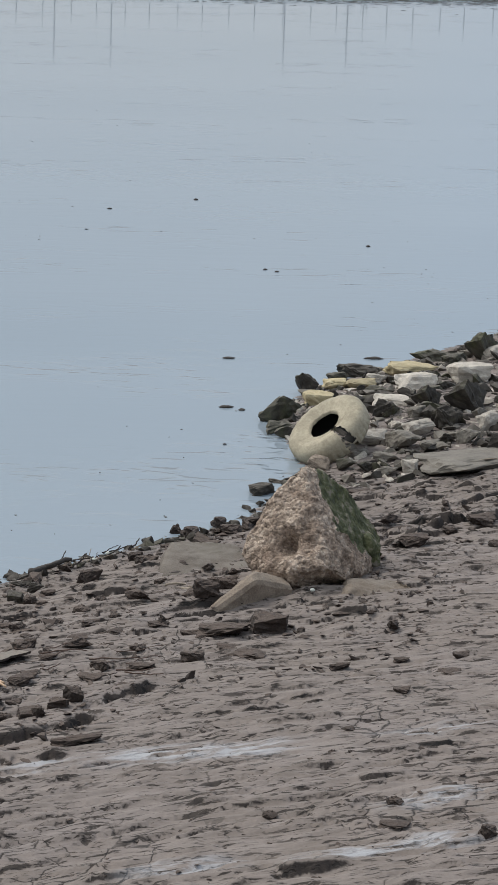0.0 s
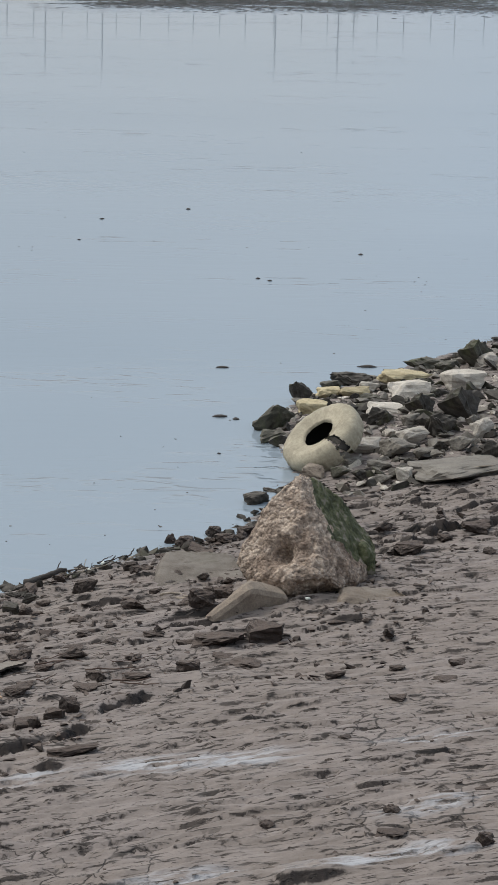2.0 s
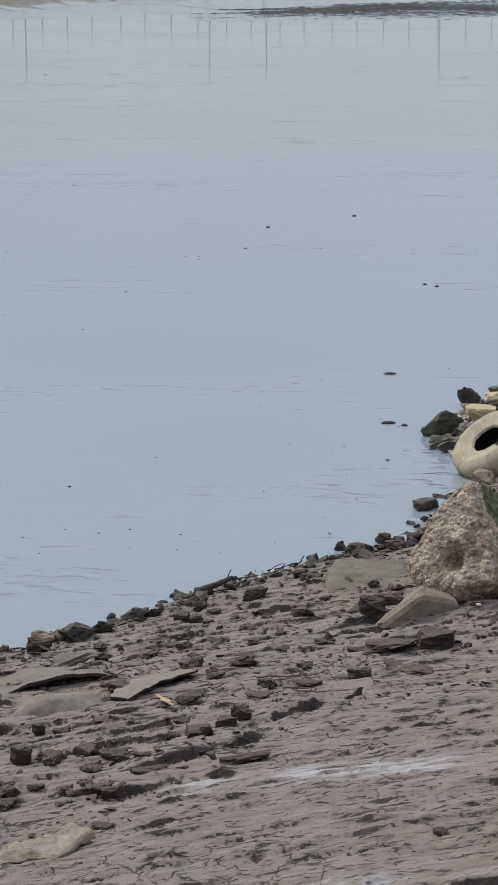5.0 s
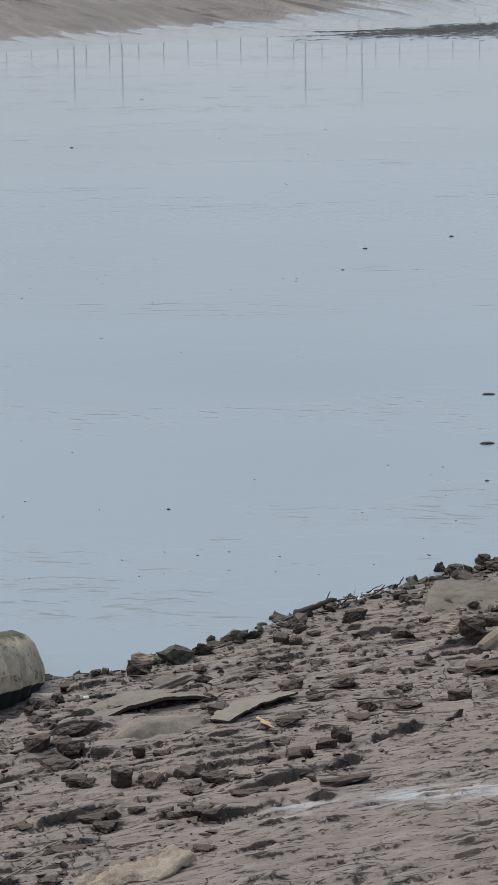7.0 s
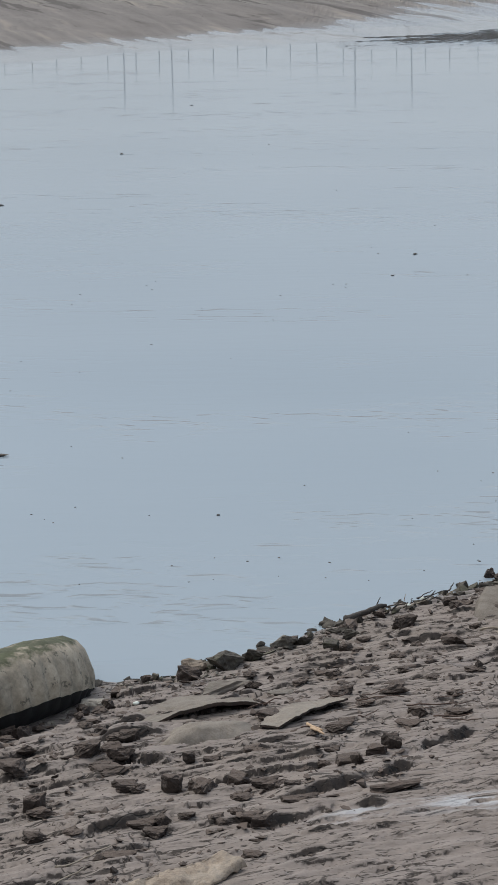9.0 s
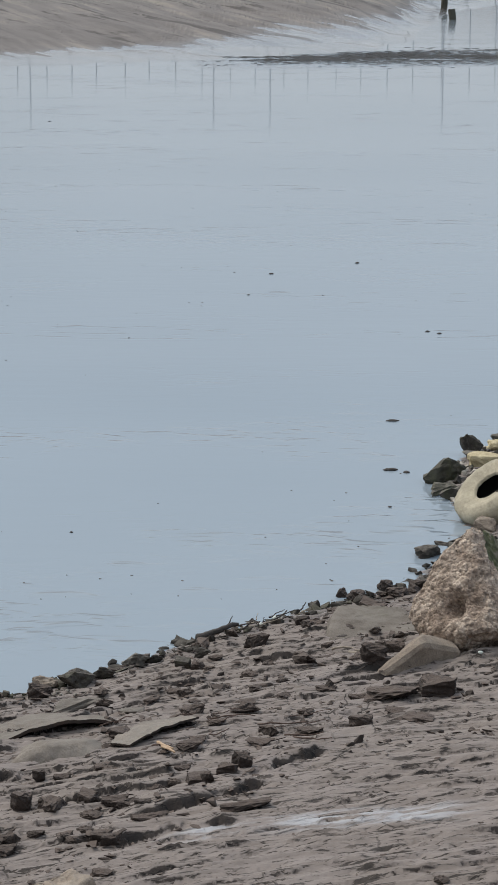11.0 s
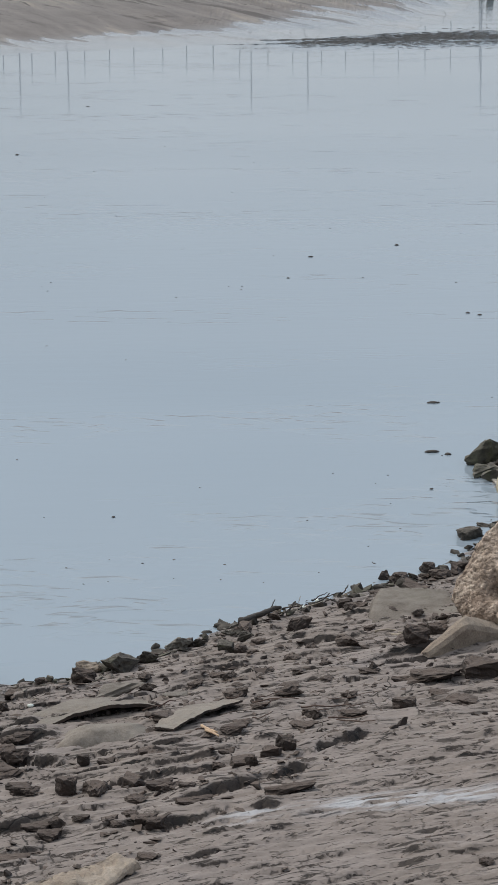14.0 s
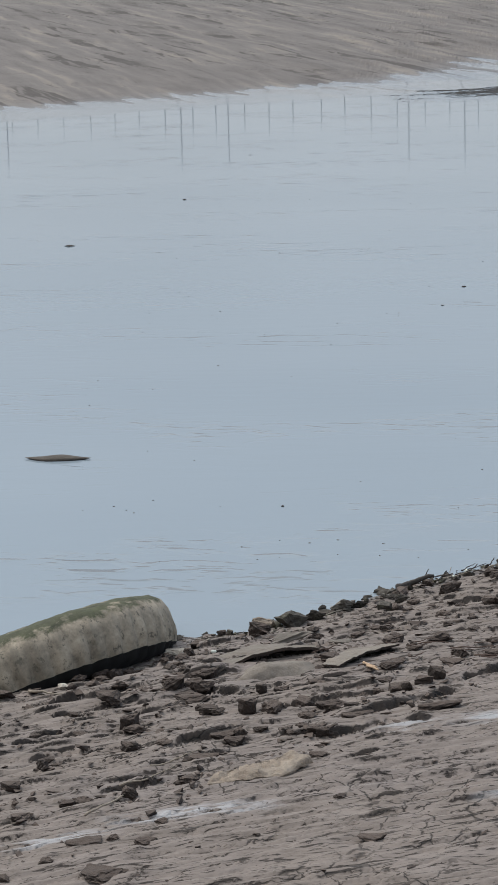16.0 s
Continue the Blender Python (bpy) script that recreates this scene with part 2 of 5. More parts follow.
def concrete_material():
    """Broken concrete: buff matrix full of pebbles, pitted."""
    n = Net("broken_concrete")
    v = n.coords()
    peb = n.node("ShaderNodeTexVoronoi", Scale=29.0)
    n.link(v, peb.inputs["Vector"])
    big = n.noise(v, 2.4, 5, 0.6)
    f = n.noise(v, 11, 6, 0.7)
    col = n.ramp(f, [(0.28, (0.11, 0.086, 0.068)), (0.45, (0.36, 0.30, 0.25)), (0.7, (0.62, 0.55, 0.48))])
    col = n.mix(0.7, col, n.ramp(big, [(0.38, (0.48, 0.39, 0.33)), (0.58, (1.10, 1.05, 1.0))]), 'MULTIPLY')
    tone = n.node("ShaderNodeSeparateColor")
    n.link(peb.outputs["Color"], tone.inputs[0])
    col = n.mix(0.6, col, n.ramp(tone.outputs[0], [(0.0, (0.42, 0.38, 0.35)), (1.0, (1.42, 1.38, 1.32))]), 'MULTIPLY')
    nor = n.bump(n.math('SUBTRACT', 1.0, peb.outputs["Distance"]), 0.8, 0.03)
    nor = n.bump(f, 0.8, 0.05, nor)
    nor = n.bump(n.noise(v, 70, 4, 0.7), 0.5, 0.008, nor)
    return n.done(col, 0.92, nor)


def moss_material():
    n = Net("algae_moss")
    v = n.coords()
    f = n.noise(v, 9, 6, 0.65)
    col = n.ramp(f, [(0.30, (0.020, 0.022, 0.010)), (0.45, (0.048, 0.056, 0.020)), (0.54, (0.095, 0.102, 0.045)), (0.62, (0.19, 0.17, 0.13))])
    nor = n.bump(n.noise(v, 30, 5, 0.7), 0.8, 0.03)
    return n.done(col, 0.85, nor)


def tyre_material(name, base, pale, algae):
    n = Net(name)
    v = n.coords()
    geo = n.node("ShaderNodeNewGeometry")
    sep = n.node("ShaderNodeSeparateXYZ")
    n.link(geo.outputs["Normal"], sep.inputs[0])
    f = n.noise(v, 5, 6, 0.65)
    col = n.ramp(f, [(0.32, base), (0.44, tuple(0.35 * p + 0.65 * q for p, q in zip(base, pale))), (0.57, pale)])
    col = n.mix(0.5 if algae > 0.5 else 0.3, col, n.ramp(n.noise(v, 2.1, 5, 0.65), [(0.38, (0.50, 0.48, 0.45)), (0.56, (1.1, 1.08, 1.05))]), 'MULTIPLY')
    col = n.mix(0.6, col, n.ramp(n.noise(v, 28, 5, 0.7), [(0.3, (0.65, 0.64, 0.62)), (0.62, (1.08, 1.08, 1.06))]), 'MULTIPLY')
    if algae > 0.5:
        spot = n.remap(n.noise(n.coords(scale=(1, 1, 0.8)), 9, 6, 0.75), 0.565, 0.61)
        col = n.mix(n.math('MULTIPLY', spot, 0.75), col, (0.075, 0.068, 0.052))
        streak = n.remap(n.noise(n.coords(scale=(1, 1, 0.12)), 9, 4, 0.6), 0.50, 0.66)
        col = n.mix(n.math('MULTIPLY', streak, 0.45), col, (0.20, 0.185, 0.15))
    if algae:
        a = n.math('MULTIPLY', n.remap(n.math('ADD', sep.outputs["Z"], n.math('MULTIPLY', n.noise(v, 9, 5, 0.7), 0.5)), 1.0, 1.14), n.remap(n.noise(v, 4, 5), 0.30, 0.44))
        col = n.mix(n.math('MULTIPLY', a, algae), col, n.ramp(f, [(0.3, (0.016, 0.023, 0.008)), (0.7, (0.046, 0.060, 0.021))]))
    nor = n.bump(f, 0.5, 0.02)
    nor = n.bump(n.noise(v, 55, 4, 0.7), 0.5, 0.006, nor)
    return n.done(col, 0.82, nor)


def wood_material(name, dark, light):
    n = Net(name)
    v = n.coords(scale=(1, 9, 9))
    f = n.noise(v, 6, 6, 0.6, 0.6)
    col = n.ramp(f, [(0.3, dark), (0.7, light)])
    nor = n.bump(f, 0.7, 0.01)
    return n.done(col, 0.8, nor)


def water_material():
    """Turbid slack water: mirror-like with faint ripple bands, a dark riffle over the far shallows."""
    n = Net("river_water")
    v = n.coords()
    wide = n.coords(scale=(0.35, 1.0, 1.0))
    ripple = n.noise(wide, 2.2, 3, 0.5)
    bands = n.remap(n.noise(n.coords(scale=(0.10, 0.35, 1.0)), 0.9, 4, 0.6), 0.55, 0.68)
    streak = n.noise(n.coords(scale=(0.40, 1.4, 1.0)), 2.4, 2, 0.5)
    streak = n.math('MULTIPLY', n.remap(streak, 0.58, 0.74), bands)
    wave = n.noise(n.coords(scale=(1.25, 2.8, 1.0), rot=(0, 0, radians(-6))), 1.0, 2, 0.5, 0.5)
    patch = n.remap(n.noise(n.coords(scale=(0.16, 0.24, 1.0)), 1.0, 3), 0.50, 0.66)
    pos = n.node("ShaderNodeSeparateXYZ")
    n.link(v, pos.inputs[0])
    wave = n.math('MULTIPLY', n.remap(wave, 0.50, 0.80), patch)
    wave = n.math('MULTIPLY', wave, n.remap(pos.outputs["Y"], 27.0, 48.0, 2.4, 0.25))
    rif = n.node("ShaderNodeAttribute")
    rif.attribute_name = "riffle"
    rough_water = n.noise(n.coords(scale=(0.7, 1.0, 1.0)), 1.4, 4, 0.65)
    cloudy = n.noise(n.coords(scale=(0.02, 0.05, 1)), 1.0, 3)
    col = n.ramp(cloudy, [(0.3, (0.225, 0.278, 0.325)), (0.7, (0.265, 0.315, 0.36))])
    rmask = n.math('MULTIPLY', rif.outputs["Fac"], n.remap(n.noise(n.coords(scale=(0.12, 0.6, 1)), 0.9, 4, 0.65), 0.30, 0.44))
    nor = n.bump(ripple, 0.055, 0.05)
    nor = n.bump(streak, 0.42, 0.045, nor)
    nor = n.bump(wave, 0.27, 0.08, nor)
    h2 = n.math('MULTIPLY', rough_water, rmask)
    nor = n.bump(h2, 0.9, 0.16, nor)
    return n.done(col, 0.045, nor, IOR=1.333)


def plain(name, col, rough=0.7, var=0.25, scale=12):
    n = Net(name)
    f = n.noise(n.coords(), scale, 5, 0.6)
    a = tuple(c * (1 - var) for c in col)
    b = tuple(c * (1 + var) for c in col)
    return n.done(n.ramp(f, [(0.3, a), (0.7, b)]), rough, n.bump(f, 0.4, 0.01))


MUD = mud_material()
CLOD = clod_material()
CONCRETE = concrete_material()
MOSS = moss_material()
DARK_STONE = stone_material("dark_wet_stone", (0.020, 0.017, 0.014), (0.050, 0.043, 0.035), (0.125, 0.110, 0.092), 0.3, silted=0.4)
RIPPLE_DARK = stone_material("ripple_dark", (0.009, 0.009, 0.010), (0.020, 0.020, 0.021), (0.042, 0.042, 0.043), 0.0, silted=0.1)
GREEN_STONE = stone_material("algae_stone", (0.035, 0.033, 0.026), (0.078, 0.074, 0.056), (0.15, 0.14, 0.11), 0.5)
GREY_STONE = stone_material("grey_stone", (0.12, 0.108, 0.093), (0.21, 0.193, 0.168), (0.32, 0.297, 0.262), 0.1)
PALE_STONE = stone_material("pale_stone", (0.38, 0.345, 0.305), (0.55, 0.51, 0.455), (0.68, 0.64, 0.58), 0.12, silted=0.2)
YELLOW_STONE = stone_material("yellow_stone", (0.36, 0.30, 0.18), (0.53, 0.455, 0.29), (0.63, 0.555, 0.38), 0.15, silted=0.1)
BUFF_STONE = stone_material("buff_stone", (0.19, 0.15, 0.12), (0.30, 0.248, 0.20), (0.40, 0.345, 0.29), 0.0, silted=0.3)
TYRE_PALE = tyre_material("silted_rubber", (0.29, 0.255, 0.185), (0.43, 0.385, 0.29), 0.12)
TYRE_GREY = tyre_material("weathered_rubber", (0.18, 0.155, 0.118), (0.42, 0.365, 0.29), 0.9)
TYRE_DARK = plain("black_rubber_and_shade", (0.012, 0.012, 0.012), 0.8)
WET_WOOD = wood_material("wet_wood", (0.022, 0.018, 0.016), (0.07, 0.06, 0.052))
DRY_WOOD = wood_material("dry_wood", (0.2, 0.165, 0.125), (0.36, 0.31, 0.25))
RAW_WOOD = wood_material("split_wood", (0.38, 0.25, 0.15), (0.58, 0.43, 0.30))
PILE_WOOD = wood_material("pile_wood", (0.035, 0.033, 0.024), (0.10, 0.092, 0.066))
SHEET = stone_material("silted_sheet", (0.15, 0.128, 0.108), (0.21, 0.184, 0.160), (0.26, 0.232, 0.204), 0.12, 8)
POST_STEEL = plain("post_paint", (0.26, 0.28, 0.30), 0.6)
FLOAT_WOOD = wood_material("float_wood", (0.035, 0.03, 0.025), (0.12, 0.10, 0.082))
WHITE_SCRAP = plain("white_plastic", (0.58, 0.62, 0.57), 0.5, 0.08)
WATER = water_material()


# ---------------------------------------------------------------- helpers of the build
def mesh_from(name, verts, faces, mats, smooth=False):
    me = bpy.data.meshes.new(name)
    me.from_pydata([tuple(map(float, p)) for p in verts], [], [tuple(map(int, f)) for f in faces])
    for m in mats:
        me.materials.append(m)
    if smooth:
        me.polygons.foreach_set("use_smooth", [True] * len(me.polygons))
    me.update()
    return me


def mesh_of(bm, name, material, smooth=False):
    me = bpy.data.meshes.new(name)
    bm.normal_update()
    bm.to_mesh(me)
    bm.free()
    me.materials.append(material)
    if smooth:
        me.polygons.foreach_set("use_smooth", [True] * len(me.polygons))
    return me


def part(name, bm, material, parent, label="", smooth=False):
    ob = new(name, mesh_of(bm, name, material, smooth))
    ob.parent = parent
    return tagged(ob, label)


def lattice(ix, iy, seed):
    h = (ix.astype(np.int64) * 374761393 + iy.astype(np.int64) * 668265263 + seed * 974711) & 0x7fffffff
    h = ((h ^ (h >> 13)) * 1274126177) & 0x7fffffff
    h = h ^ (h >> 16)
    return (h & 0xffff) / 65535.0


def value_noise(x, y, seed=0):
    ix, iy = np.floor(x), np.floor(y)
    fx, fy = x - ix, y - iy
    fx, fy = fx * fx * (3 - 2 * fx), fy * fy * (3 - 2 * fy)
    a, b = lattice(ix, iy, seed), lattice(ix + 1, iy, seed)
    c, d = lattice(ix, iy + 1, seed), lattice(ix + 1, iy + 1, seed)
    return (a * (1 - fx) + b * fx) * (1 - fy) + (c * (1 - fx) + d * fx) * fy


def fbm(x, y, octaves=4, seed=0, gain=0.5):
    total, amp, norm = 0, 1.0, 0
    for k in range(octaves):
        total = total + amp * value_noise(x * 2.03 ** k + 17.3 * k, y * 2.03 ** k - 9.1 * k, seed + k)
        norm += amp
        amp *= gain
    return total / norm


# the near bank: a runs along the shore, b inland from a straight base line
SHORE_A = [-60, -8, -3.5, -0.6, -0.2, 0.0, 0.34, 0.7, 1.08, 1.84, 3.09, 5.18, 6.4, 7.6, 8.8, 9.8, 12.3, 14.0, 15.7, 16.5, 20.4, 30, 90]
SHORE_B = [-5, -2.2, -1.5, -0.75, -0.6, -0.18, 0.03, 0.14, 0.24, 0.40, 0.6, 1.25, 1.6, 1.5, 1.3, 0.9, -0.7, -1.0, -0.85, -0.7, -0.25, 0.4, 2]
BASE = (-2.62, 25.02)
ALONG = (0.489, 0.872)
INLAND = (0.872, -0.489)
SLOPE = 0.10


def bank_ab(x, y):
    dx, dy = x - BASE[0], y - BASE[1]
    return dx * ALONG[0] + dy * ALONG[1], dx * INLAND[0] + dy * INLAND[1]


def bank_base(x, y):
    """Smooth height of the near bank, without its clods and layers."""
    a, b = bank_ab(x, y)
    inland = b - np.interp(a, SHORE_A, SHORE_B)
    up = np.where(inland > 0, SLOPE * inland, 0.16 * inland)
    # Unseen rise behind the camera, added to keep low sky light off the bank.
    behind = np.clip((-9 - y) * 0.8, 0, 13)
    return np.clip(up, -1.6, 4.5) + behind


# far shore: the mud's foot runs diagonally, then falls back into a wet inlet
FOOT_X = [-400, -200, -60, -25.5, -20, -12, -3, 4, 8, 12, 18, 26, 60, 400]
FOOT_Y = [-60, 20, 100, 133, 140, 149.5, 156.5, 162, 170, 188, 238, 272, 300, 420]


def far_height(x, y):
    b = 0.74 * (y - np.interp(x, FOOT_X, FOOT_Y)) + 3.0 * (fbm(x * 0.10, y * 0.10, 4, 5) - 0.5)
    rise = np.where(b > 0, 0.014 * np.minimum(b, 9) + 0.056 * np.maximum(b - 9, 0), 0.02 * b)
    return np.clip(rise, -1.6, 6.2)


def ledges(p, q, sx, sy, bands, seed, width=0.12, octaves=4):
    """Flat layers with short steep edges between them, 0 to 1."""
    k = fbm(p * sx, q * sy, octaves, seed, 0.52) * bands
    f = k - np.floor(k)
    g = np.clip(f / width, 0, 1)
    return (np.floor(k) + g * g * (3 - 2 * g)) / bands


def layer_coords(x, y):
    """Along and across the silt layers, which swing round towards the shore line upstream."""
    xc = np.clip(x, -8, 8)
    return x, y - (0.29 * xc - 0.026 * xc * xc)


def lips(p, q, per_m, wander, rate, keep, seed, edge=0.052):
    """Thin layers whose fronts have broken off: each rises in a short scarp and falls slowly behind it."""
    k = q * per_m + wander * (fbm(p * rate * 0.6, q * 0.35 * per_m, 3, seed, 0.55) - 0.5)
    i = np.floor(k)
    f = k - i
    there = np.clip((value_noise(p * rate + i * 13.7, i * 7.31, seed + 50) - keep) * 7, 0, 1)
    there = there * (0.55 + 0.45 * value_noise(p * rate * 3.1 + i * 3.1, i * 1.7, seed + 60))
    g = np.clip(f / (edge * per_m), 0, 1)
    return there * g * (1 - f)


# long broken steps in the firm mud: ends of the line and height
STEPS = [(-1.25, 19.48, -0.02, 19.88, 0.10), (-1.0, 20.22, 0.18, 21.0, 0.11), (-0.05, 21.25, 0.80, 22.06, 0.11), (-2.62, 19.50, -1.86, 20.18, 0.06),
         (-2.9, 21.72, -2.1, 21.9, 0.12), (1.3, 16.55, 2.0, 16.75, 0.05), (-1.9, 17.2, -1.2, 17.4, 0.05), (2.6, 16.95, 3.1, 17.15, 0.05),
         (4.14, 28.75, 4.92, 29.25, 0.17), (4.78, 28.9, 5.4, 29.36, 0.17), (4.62, 29.88, 5.6, 30.42, 0.17), (3.6, 27.95, 4.16, 28.3, 0.15), (4.05, 29.95, 4.42, 30.16, 0.12), (4.3, 30.9, 5.0, 31.2, 0.10)]


def broken_steps(x, y):
    total = 0 * x
    for k, (x0, y0, x1, y1, high) in enumerate(STEPS):
        ln = math.hypot(x1 - x0, y1 - y0)
        ux, uy = (x1 - x0) / ln, (y1 - y0) / ln
        close = (x > x0 - 0.8) & (x < x1 + 0.8) & (y > y0 - 0.9) & (y < y1 + 0.9)
        px, py = x[close], y[close]
        s = (px - x0) * ux + (py - y0) * uy
        d = -(px - x0) * uy + (py - y0) * ux
        d = d + 0.20 * (fbm(s * 2.6, d * 0 + k, 3, 131 + k) - 0.5) + 0.16 * (np.floor(fbm(s * 6.0, d * 0 + k, 2, 151) * 7) / 7 - 0.5)
        ends = np.clip(s / 0.18, 0, 1) * np.clip((ln - s) / 0.18, 0, 1) * (0.25 + 1.2 * value_noise(s * 4.6, s * 0 + k, 171))
        behind = np.where(d > 0, np.clip(d / 0.05, 0, 1) * np.clip(1 - d / 0.55, 0, 1), 0)
        trough = np.where(d <= 0, np.clip(1 + d / 0.16, 0, 1) * np.clip(-d / 0.02, 0, 1), 0)
        total[close] += high * ends * (0.55 * behind - 0.6 * trough)
    return total


def near_height(x, y):
    near = bank_base(x, y)
    a, b = bank_ab(x, y)
    inland = b - np.interp(a, SHORE_A, SHORE_B)
    rough = np.clip((inland + 0.25) / 0.5, 0, 1)
    p, q = layer_coords(x, y)
    # cloddy belt above the waterline, smoother flat further up
    belt = np.clip(1.2 - np.abs(inland - 2.0 - 0.10 * (6 - np.clip(a, -10, 6))) / 2.6, 0, 1) * np.clip((11 - a) / 3, 0.25, 1)
    belt = belt * np.clip((fbm(x * 1.1, y * 0.8, 3, 91) - 0.33) * 4.5, 0.10, 1.1)
    calm = np.clip((fbm(p * 0.6, q * 1.2, 2, 97) - 0.38) * 6, 0, 1)
    relief = (fbm(p * 0.5, q * 1.3, 2, 3) - 0.5) * (0.05 + 0.06 * belt)
    relief += lips(p, q, 1.5, 1.6, 0.9, 0.50, 11) * (0.016 + 0.070 * belt)
    relief += lips(p, q, 3.6, 1.6, 1.5, 0.44, 23) * (0.024 + 0.022 * calm + 0.050 * belt)
    relief += lips(p, q, 7.4, 2.0, 3.0, 0.42, 33) * (0.040 + 0.022 * calm + 0.020 * belt)
    relief += (fbm(p * 5, q * 12, 3, 41) - 0.5) * (0.014 + 0.016 * belt)
    # short slots where flakes have lifted away
    s = fbm(p * 1.6, q * 12.0, 3, 57, 0.5)
    relief -= np.clip((s - 0.62) / 0.02, 0, 1) * (0.024 + 0.03 * belt)
    near = near + (relief + broken_steps(x, y)) * rough
    # scour hole round the big tyre
    scour = np.clip((2.16 - np.hypot(x + 5.03, y - 24.60)) / 0.10, 0, 1)
    return np.where(near > 0.03, np.maximum(near - 0.30 * scour, 0.03), near)


def flats_height(x, y):
    far = far_height(x, y)
    fp, fq = x * 0.34 - y * 0.94, x * 0.94 + y * 0.34
    lay = (ledges(fp, fq, 0.035, 0.22, 6, 71, 0.15, 5) - 0.5) * 0.75 + (fbm(fp * 0.08, fq * 0.5, 4, 75) - 0.5) * 0.35
    return far + lay * np.clip((far + 0.15) / 0.9, 0, 1)


def ground_height(x, y):
    out = np.empty(np.shape(x))
    here = y < 85
    out[here] = near_height(x[here], y[here])
    out[~here] = flats_height(x[~here], y[~here])
    return out


def runnel_mask(x, y):
    """Wet strips that run across the bank, where the pale sheen is painted."""
    def strip(x0, y0, x1, y1, half):
        ln = math.hypot(x1 - x0, y1 - y0)
        ux, uy = (x1 - x0) / ln, (y1 - y0) / ln
        s = (x - x0) * ux + (y - y0) * uy
        d = -(x - x0) * uy + (y - y0) * ux + 0.12 * (fbm(s * 1.3, s * 0 + 1, 3, 77) - 0.5)
        ends = np.clip(s / 0.5, 0, 1) * np.clip((ln - s) / 0.5, 0, 1)
        return np.clip(1.6 * (1 - np.abs(d) / half), 0, 1) * ends
    m = 0 * x
    m = m + strip(-0.84, 19.51, 0.13, 19.73, 0.17)
    m = m + strip(-0.05, 19.72, 1.98, 19.72, 0.29)
    m = m + strip(2.38, 19.88, 3.66, 20.04, 0.17)
    m = m + strip(1.40, 16.79, 3.19, 17.19, 0.20)
    m = m + strip(2.17, 17.87, 3.36, 18.20, 0.20)
    m = m + strip(0.17, 16.73, 1.36, 16.92, 0.17)
    m = m + strip(-3.07, 16.91, -1.31, 17.08, 0.24)
    m = m + strip(-3.96, 16.24, -2.72, 16.62, 0.14)
    return np.clip(m, 0, 1)


# ---------------------------------------------------------------- ground, one sheet to the horizon
def spread(lo, hi, step, far_lo, far_hi, ratio):
    core = list(np.arange(lo, hi + 1e-6, step))
    s, left, v = step, [], lo
    while v > far_lo:
        s *= ratio
        v -= s
        left.append(v)
    s, right, v = step, [], hi
    while v < far_hi:
        s *= ratio
        v += s
        right.append(v)
    return np.array(left[::-1] + core + right)


gx = spread(-6.2, 8.0, 0.0185, -3500, 3500, 1.22)
gy = np.concatenate([spread(13.6, 43.6, 0.026, -900, 100, 1.14), np.arange(104.0, 330.0, 1.0), 330 + np.cumsum(1.3 * 1.15 ** np.arange(44))])
GX, GY = np.meshgrid(gx, gy)
jit = np.random.RandomState(4)
core = (GX > -6.1) & (GX < 7.9) & (GY > 13.7) & (GY < 43.5)
GX = GX + core * jit.uniform(-0.004, 0.004, GX.shape)
GY = GY + core * jit.uniform(-0.004, 0.004, GY.shape)
GZ = ground_height(GX, GY)
nx, ny = len(gx), len(gy)
idx = np.arange(nx * ny).reshape(ny, nx)
quads = np.stack([idx[:-1, :-1], idx[:-1, 1:], idx[1:, 1:], idx[1:, :-1]], axis=-1).reshape(-1, 4)
gme = bpy.data.meshes.new("ground")
gme.vertices.add(nx * ny)
gme.vertices.foreach_set("co", np.stack([GX, GY, GZ], axis=-1).astype(np.float32).ravel())
gme.loops.add(len(quads) * 4)
gme.loops.foreach_set("vertex_index", quads.astype(np.int32).ravel())
gme.polygons.add(len(quads))
gme.polygons.foreach_set("loop_start", np.arange(0, len(quads) * 4, 4, dtype=np.int32))
gme.polygons.foreach_set("use_smooth", np.ones(len(quads), dtype=bool))
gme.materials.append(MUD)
gme.update(calc_edges=True)
at = gme.attributes.new("runnel", 'FLOAT', 'POINT')
at.data.foreach_set("value", (runnel_mask(GX, GY) * (GY < 80)).astype(np.float32).ravel())
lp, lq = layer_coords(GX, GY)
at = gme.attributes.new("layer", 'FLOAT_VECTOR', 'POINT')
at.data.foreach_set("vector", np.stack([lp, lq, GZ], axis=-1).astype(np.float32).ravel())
at = gme.attributes.new("far", 'FLOAT', 'POINT')
at.data.foreach_set("value", (GY > 85).astype(np.float32).ravel())
wetness = np.where(GY < 85, np.clip(1 - GZ / 0.05, 0, 1), np.clip(1.2 - GZ / (0.30 + 0.95 * np.clip((GX + 8) / 16, 0, 1)), 0, 1))
at = gme.attributes.new("wet", 'FLOAT', 'POINT')
at.data.foreach_set("value", wetness.astype(np.float32).ravel())
ground = tagged(new("ground", gme), "grey-brown tidal mud bank with thin layers and cracks", "ground", kind="structure")


def floor_at(x, y):
    return float(ground_height(np.array([x]), np.array([y]))[0])


# ---------------------------------------------------------------- water
wx = np.concatenate([[-3500, -800, -200], np.arange(-60, 90.1, 2.0), [200, 800, 3500]])
wy = np.concatenate([[-900, -100, 10], np.arange(20, 260.1, 2.0), [400, 1000, 4500]])
WX, WY = np.meshgrid(wx, wy)
widx = np.arange(WX.size).reshape(WX.shape)
wq = np.stack([widx[:-1, :-1], widx[:-1, 1:], widx[1:, 1:], widx[1:, :-1]], axis=-1).reshape(-1, 4)
